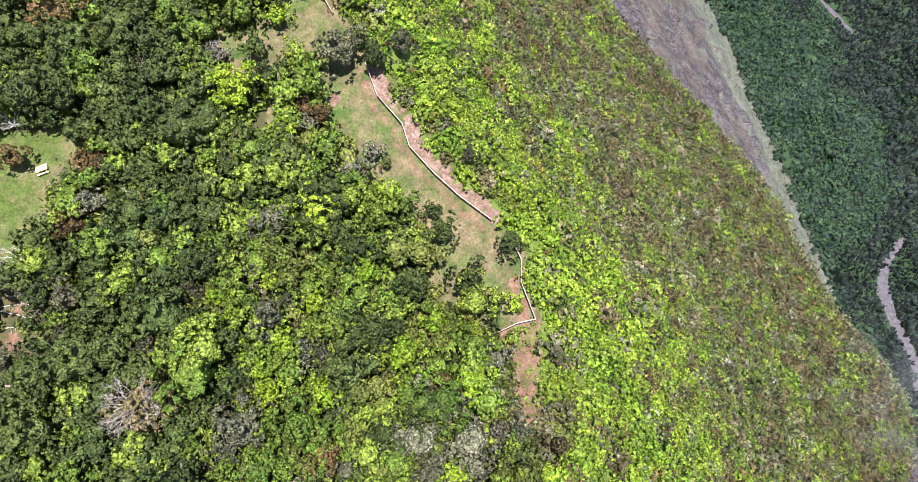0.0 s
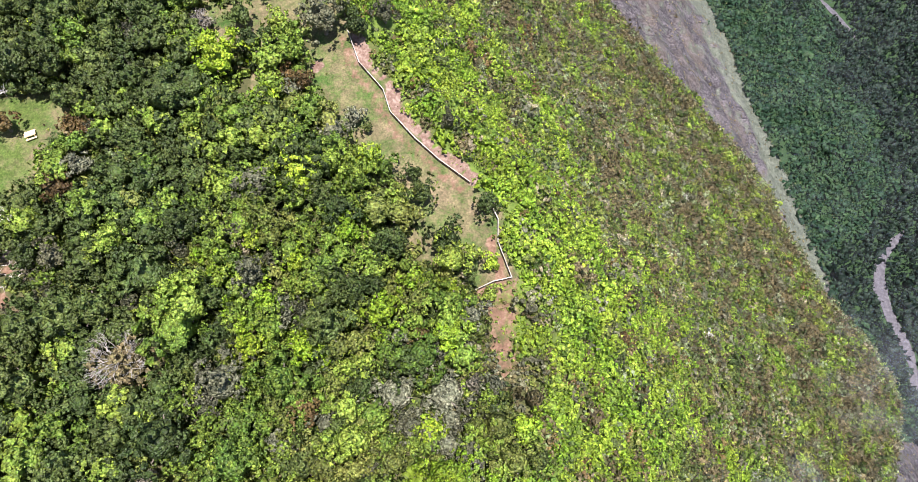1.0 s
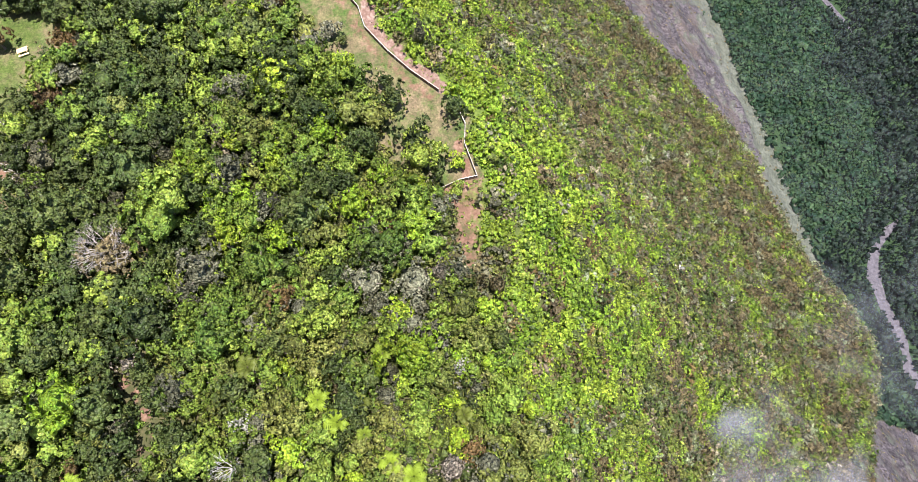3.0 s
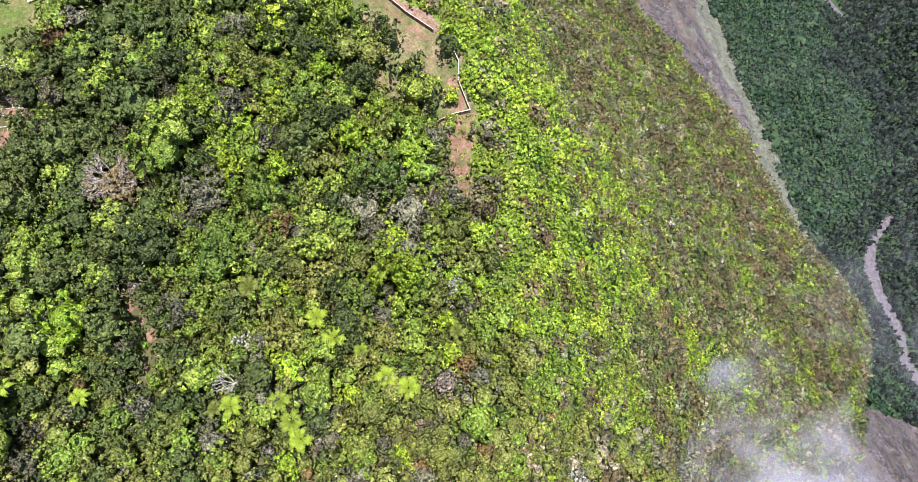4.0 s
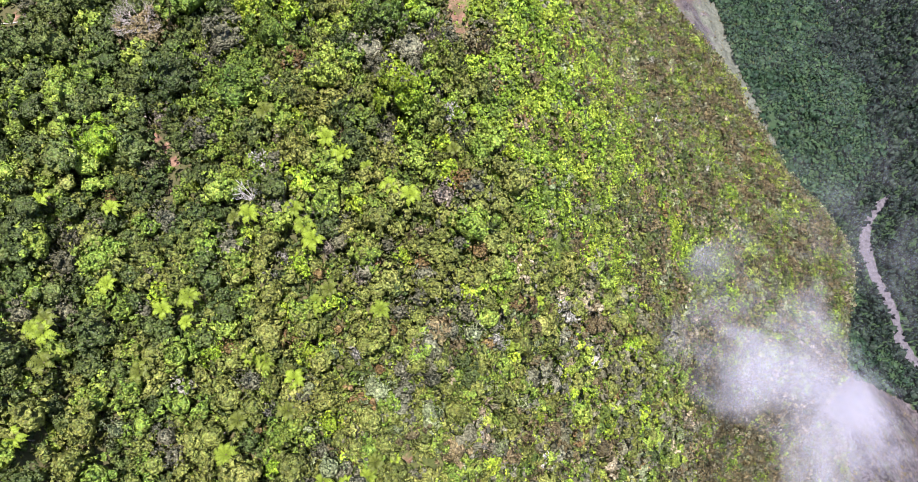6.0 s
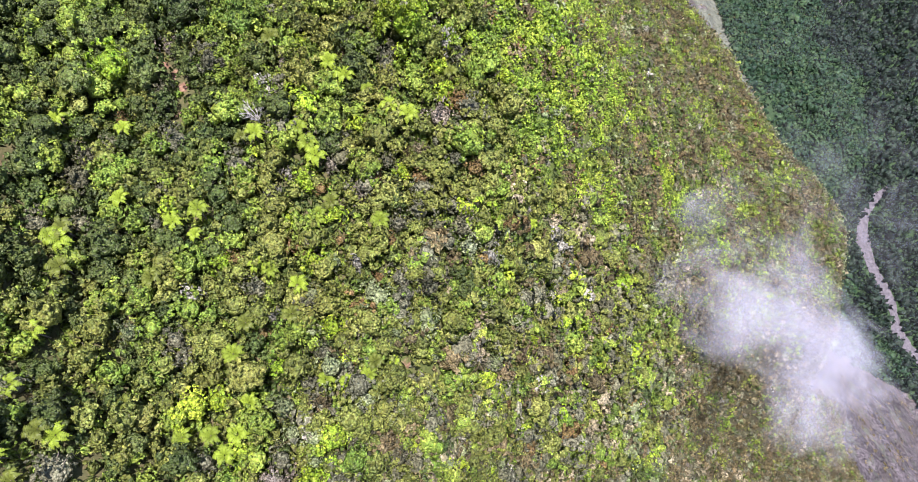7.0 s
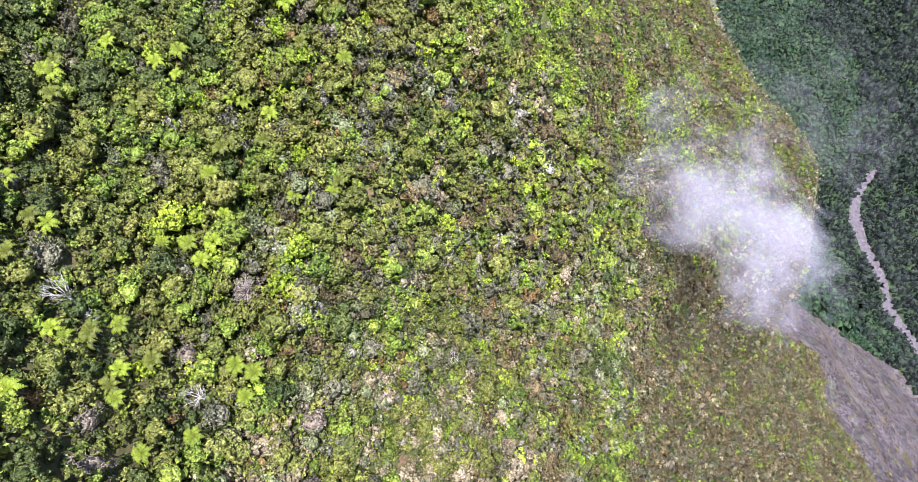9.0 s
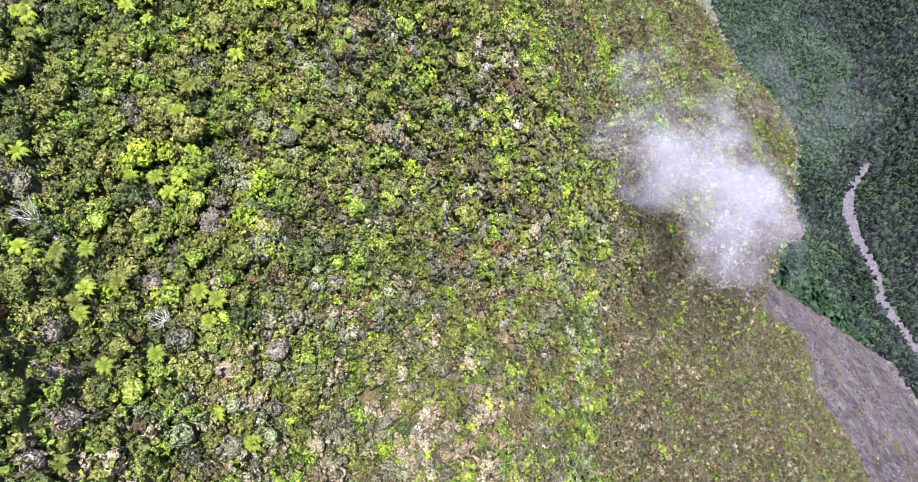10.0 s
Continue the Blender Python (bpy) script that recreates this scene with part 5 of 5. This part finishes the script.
def deck():
    """A small plank platform with a rail round it."""
    ob = new("viewing_deck")
    for k in range(22):
        bm = bmesh.new()
        block(bm, -2.4, 2.4, -0.11, 0.11, 0, 0.05)
        part("plank", bm, DECK_WOOD, ob).matrix_basis = pose(0, -2.7 + 0.24 * k, 0.35 + random.uniform(-0.006, 0.006))
    for x in (-2.3, 0, 2.3):
        for y in (-2.6, 0, 2.4):
            part("post", bevelled(0.14, 0.14, 1.7 if x or y < 0 else 0.6), GREY_WOOD, ob).matrix_basis = pose(x, y, -0.3)
    for x0, y0, l, turn in ((-2.4, -2.7, 4.8, 0), (2.4, -2.7, 5.2, 90), (-2.4, -2.7, 5.2, 90)):
        bm = bmesh.new()
        block(bm, 0, l, -0.1, 0.1, 1.36, 1.42)
        block(bm, 0, l, -0.03, 0.03, 0.85, 1.02)
        part("rail", bm, GREY_WOOD, ob).matrix_basis = pose(x0, y0, 0, 0, 0, turn)
    return tagged(ob, "dark brown plank viewing deck with a pale wooden rail", "viewing deck")


deck().matrix_basis = pose(-26.3, 84.7, float(height(-26.3, 84.7)), rz=6)


def picnic_table():
    ob = new("picnic_table")
    for y in (-0.3, -0.1, 0.1, 0.3):
        part("top_board", bevelled(1.9, 0.185, 0.045), NEW_WOOD, ob).matrix_basis = pose(0, y, 0.71)
    for y in (-0.75, 0.75):
        part("bench", bevelled(1.9, 0.28, 0.05), NEW_WOOD, ob).matrix_basis = pose(0, y, 0.42)
    for x in (-0.65, 0.65):
        bm = bmesh.new()
        for s in (-1, 1):
            tube(bm, [(x, s * 0.68, 0), (x, s * 0.22, 0.71)], [0.055, 0.055], 4)
        block(bm, x - 0.03, x + 0.03, -0.86, 0.86, 0.34, 0.42)
        block(bm, x - 0.03, x + 0.03, -0.38, 0.38, 0.64, 0.71)
        part("leg_frame", bm, NEW_WOOD, ob)
    return tagged(ob, "new yellowish wooden picnic table with two benches on the grass", "picnic table")


picnic_table().matrix_basis = pose(-69.6, 50.6, float(height(-69.6, 50.6)), rz=24)


# fallen trunks on the cleared soil
def fallen_log(seed, length, thick):
    bm = bmesh.new()
    r = random.Random(seed)
    pts = [(length * k / 5 - length / 2, r.uniform(-0.12, 0.12), thick * 0.85 + r.uniform(0, 0.05)) for k in range(6)]
    tube(bm, pts, [thick * (1 - 0.1 * k) for k in range(6)], 7)
    for k in range(5):
        x = r.uniform(-0.3, 0.5) * length
        tube(bm, [(x, 0, thick), (x + 0.5, r.choice((-1, 1)) * r.uniform(0.5, 1.2), thick + r.uniform(0.1, 0.5))], [thick * 0.4, thick * 0.15], 5)
    mesh = bpy.data.meshes.new("fallen_log")
    bm.to_mesh(mesh)
    bm.free()
    mesh.materials.append(DEAD)
    return tagged(new("fallen_log", mesh), "bleached fallen trunk lying on bare soil", "fallen log", "fallen logs")


LOGS = [(-71, 27.5, 8, 5.5), (-69.6, 26.2, -12, 6), (-67.5, 25.0, 60, 3.5), (-68.5, 24.2, 4, 5), (-72.5, 16.2, 5, 6), (-66.5, 15.0, -4, 7), (-67.8, 12.5, 70, 3), (-65.5, 12.0, 100, 3.2), (-69, 9.5, 40, 3), (-66.4, 13.8, 20, 4), (-70.8, 29.0, -5, 6), (-65.0, 18.2, -30, 3.5)]
for k, (x, y, turn, long) in enumerate(LOGS):
    fallen_log(k, long, 0.1 + 0.02 * (k % 3)).matrix_basis = pose(x, y, float(height(x, y)), rz=turn)


def brush_pile(seed):
    """A heap of cut branches: long stems lying across one another, with their twigs."""
    r = random.Random(seed)
    ob = new("brush_pile")
    for k in range(14):
        a = r.gauss(0.1, 0.5)
        limb, twigs = branching(900 + seed * 20 + k, (r.uniform(-1.6, 0.4), r.uniform(-1.3, 1.3), 0.15 + 0.06 * k), (math.cos(a), math.sin(a), 0.06), r.uniform(1.6, 2.8), 0.07, 2)
        wood = CUT if k % 3 else DEAD
        tagged(part("twigs", twigs, wood, part("branch", limb, wood, ob)), kind="stuff")
    return tagged(ob, "heap of cut grey-brown branches on bare soil", "brush pile", "brush piles")


CUT = bark_material("cut_branches", (0.07, 0.055, 0.045), (0.17, 0.14, 0.12))
for k, (x, y, turn) in enumerate([(-70, 29.5, 5), (-66.5, 27.5, -15), (-69.5, 17.0, 10), (-65.2, 15.8, 30), (-67.2, 11.0, -8)]):
    brush_pile(k).matrix_basis = pose(x, y, float(height(x, y)) - 0.05, rz=turn)


# ---- vapour ----
PUFFS = [(78, -13, 6.9, 0.42), (79, -23, 8.4, 0.66), (74, -32, 8.0, 0.6), (86, -35, 10.0, 0.95), (99, -25, 8.6, 0.6), (99, -38, 10.2, 0.95), (105, -46, 10.0, 0.95), (99, -54, 10.5, 0.88), (108, -55, 8.0, 0.75), (94, -64, 7.5, 0.6), (103, -66, 7.1, 0.5), (115, -64, 5.2, 0.35), (66, -30, 8.0, 0.36), (67, -42, 9.0, 0.2), (89, -16, 8.8, 0.25), (85, -6, 7.1, 0.2), (112, -32, 8.0, 0.16), (64, 10, 6.1, 0.18), (82, -47, 9.0, 0.26)]


def vapour(name, x0, x1, y0, y1, step, levels, dense, veil, label):
    """Undulating layers of vapour, one over the other, as one mesh."""
    gx, gy = np.arange(x0, x1 + step, step), np.arange(y0, y1 + step, step)
    a, b = np.meshgrid(gx, gy)
    verts, faces, d, v = [], [], [], []
    quad = np.arange((len(gy) - 1) * len(gx)).reshape(len(gy) - 1, len(gx))[:, :-1].reshape(-1, 1) + np.array([0, 1, len(gx) + 1, len(gx)])
    for k, z in enumerate(levels):
        mid = k - (len(levels) - 1) / 2
        thick = dense(a + 1.5 * mid, b - mid).ravel()
        bend = step * 0.9 * waves(a, b, step * 12, 50 + k)
        verts.append(np.stack([a, b, z + bend], -1).reshape(-1, 3))
        faces.append(quad[thick[quad].max(1) > 0.01] + k * a.size)
        d.append(thick)
        v.append(np.full(a.size, veil))
    ob = sheet(name, np.concatenate(verts), np.concatenate(faces), VAPOUR, {"dense": np.concatenate(d), "veil": np.concatenate(v)}, True)
    return tagged(ob, label, name)


def puff_dense(x, y):
    return np.clip(np.max([w * np.maximum(1 - ((x - px) ** 2 + (y - py) ** 2) / (1.6 * r) ** 2, 0) for px, py, r, w in PUFFS], axis=0), 0, 1)


vapour("cloud", 40, 145, -95, 20, 3.0, (-79, -72, -65), puff_dense, 0.29, "small white cloud drifting close over the scrub slope")
vapour("mist", 300, 1100, -150, 1000, 25.0, (-730,), lambda x, y: 0.62 + 0.18 * waves(x, y, 260, 60), 0.03, "thin bluish mist over the valley woods")
vapour("mist", 110, 205, -30, 75, 4.0, (-128,), lambda x, y: 0.7 * np.maximum(1 - ((x - 158) / 42) ** 2 - ((y - 24) / 46) ** 2, 0), 0.09, "thin wisp of mist over the edge of the spur")
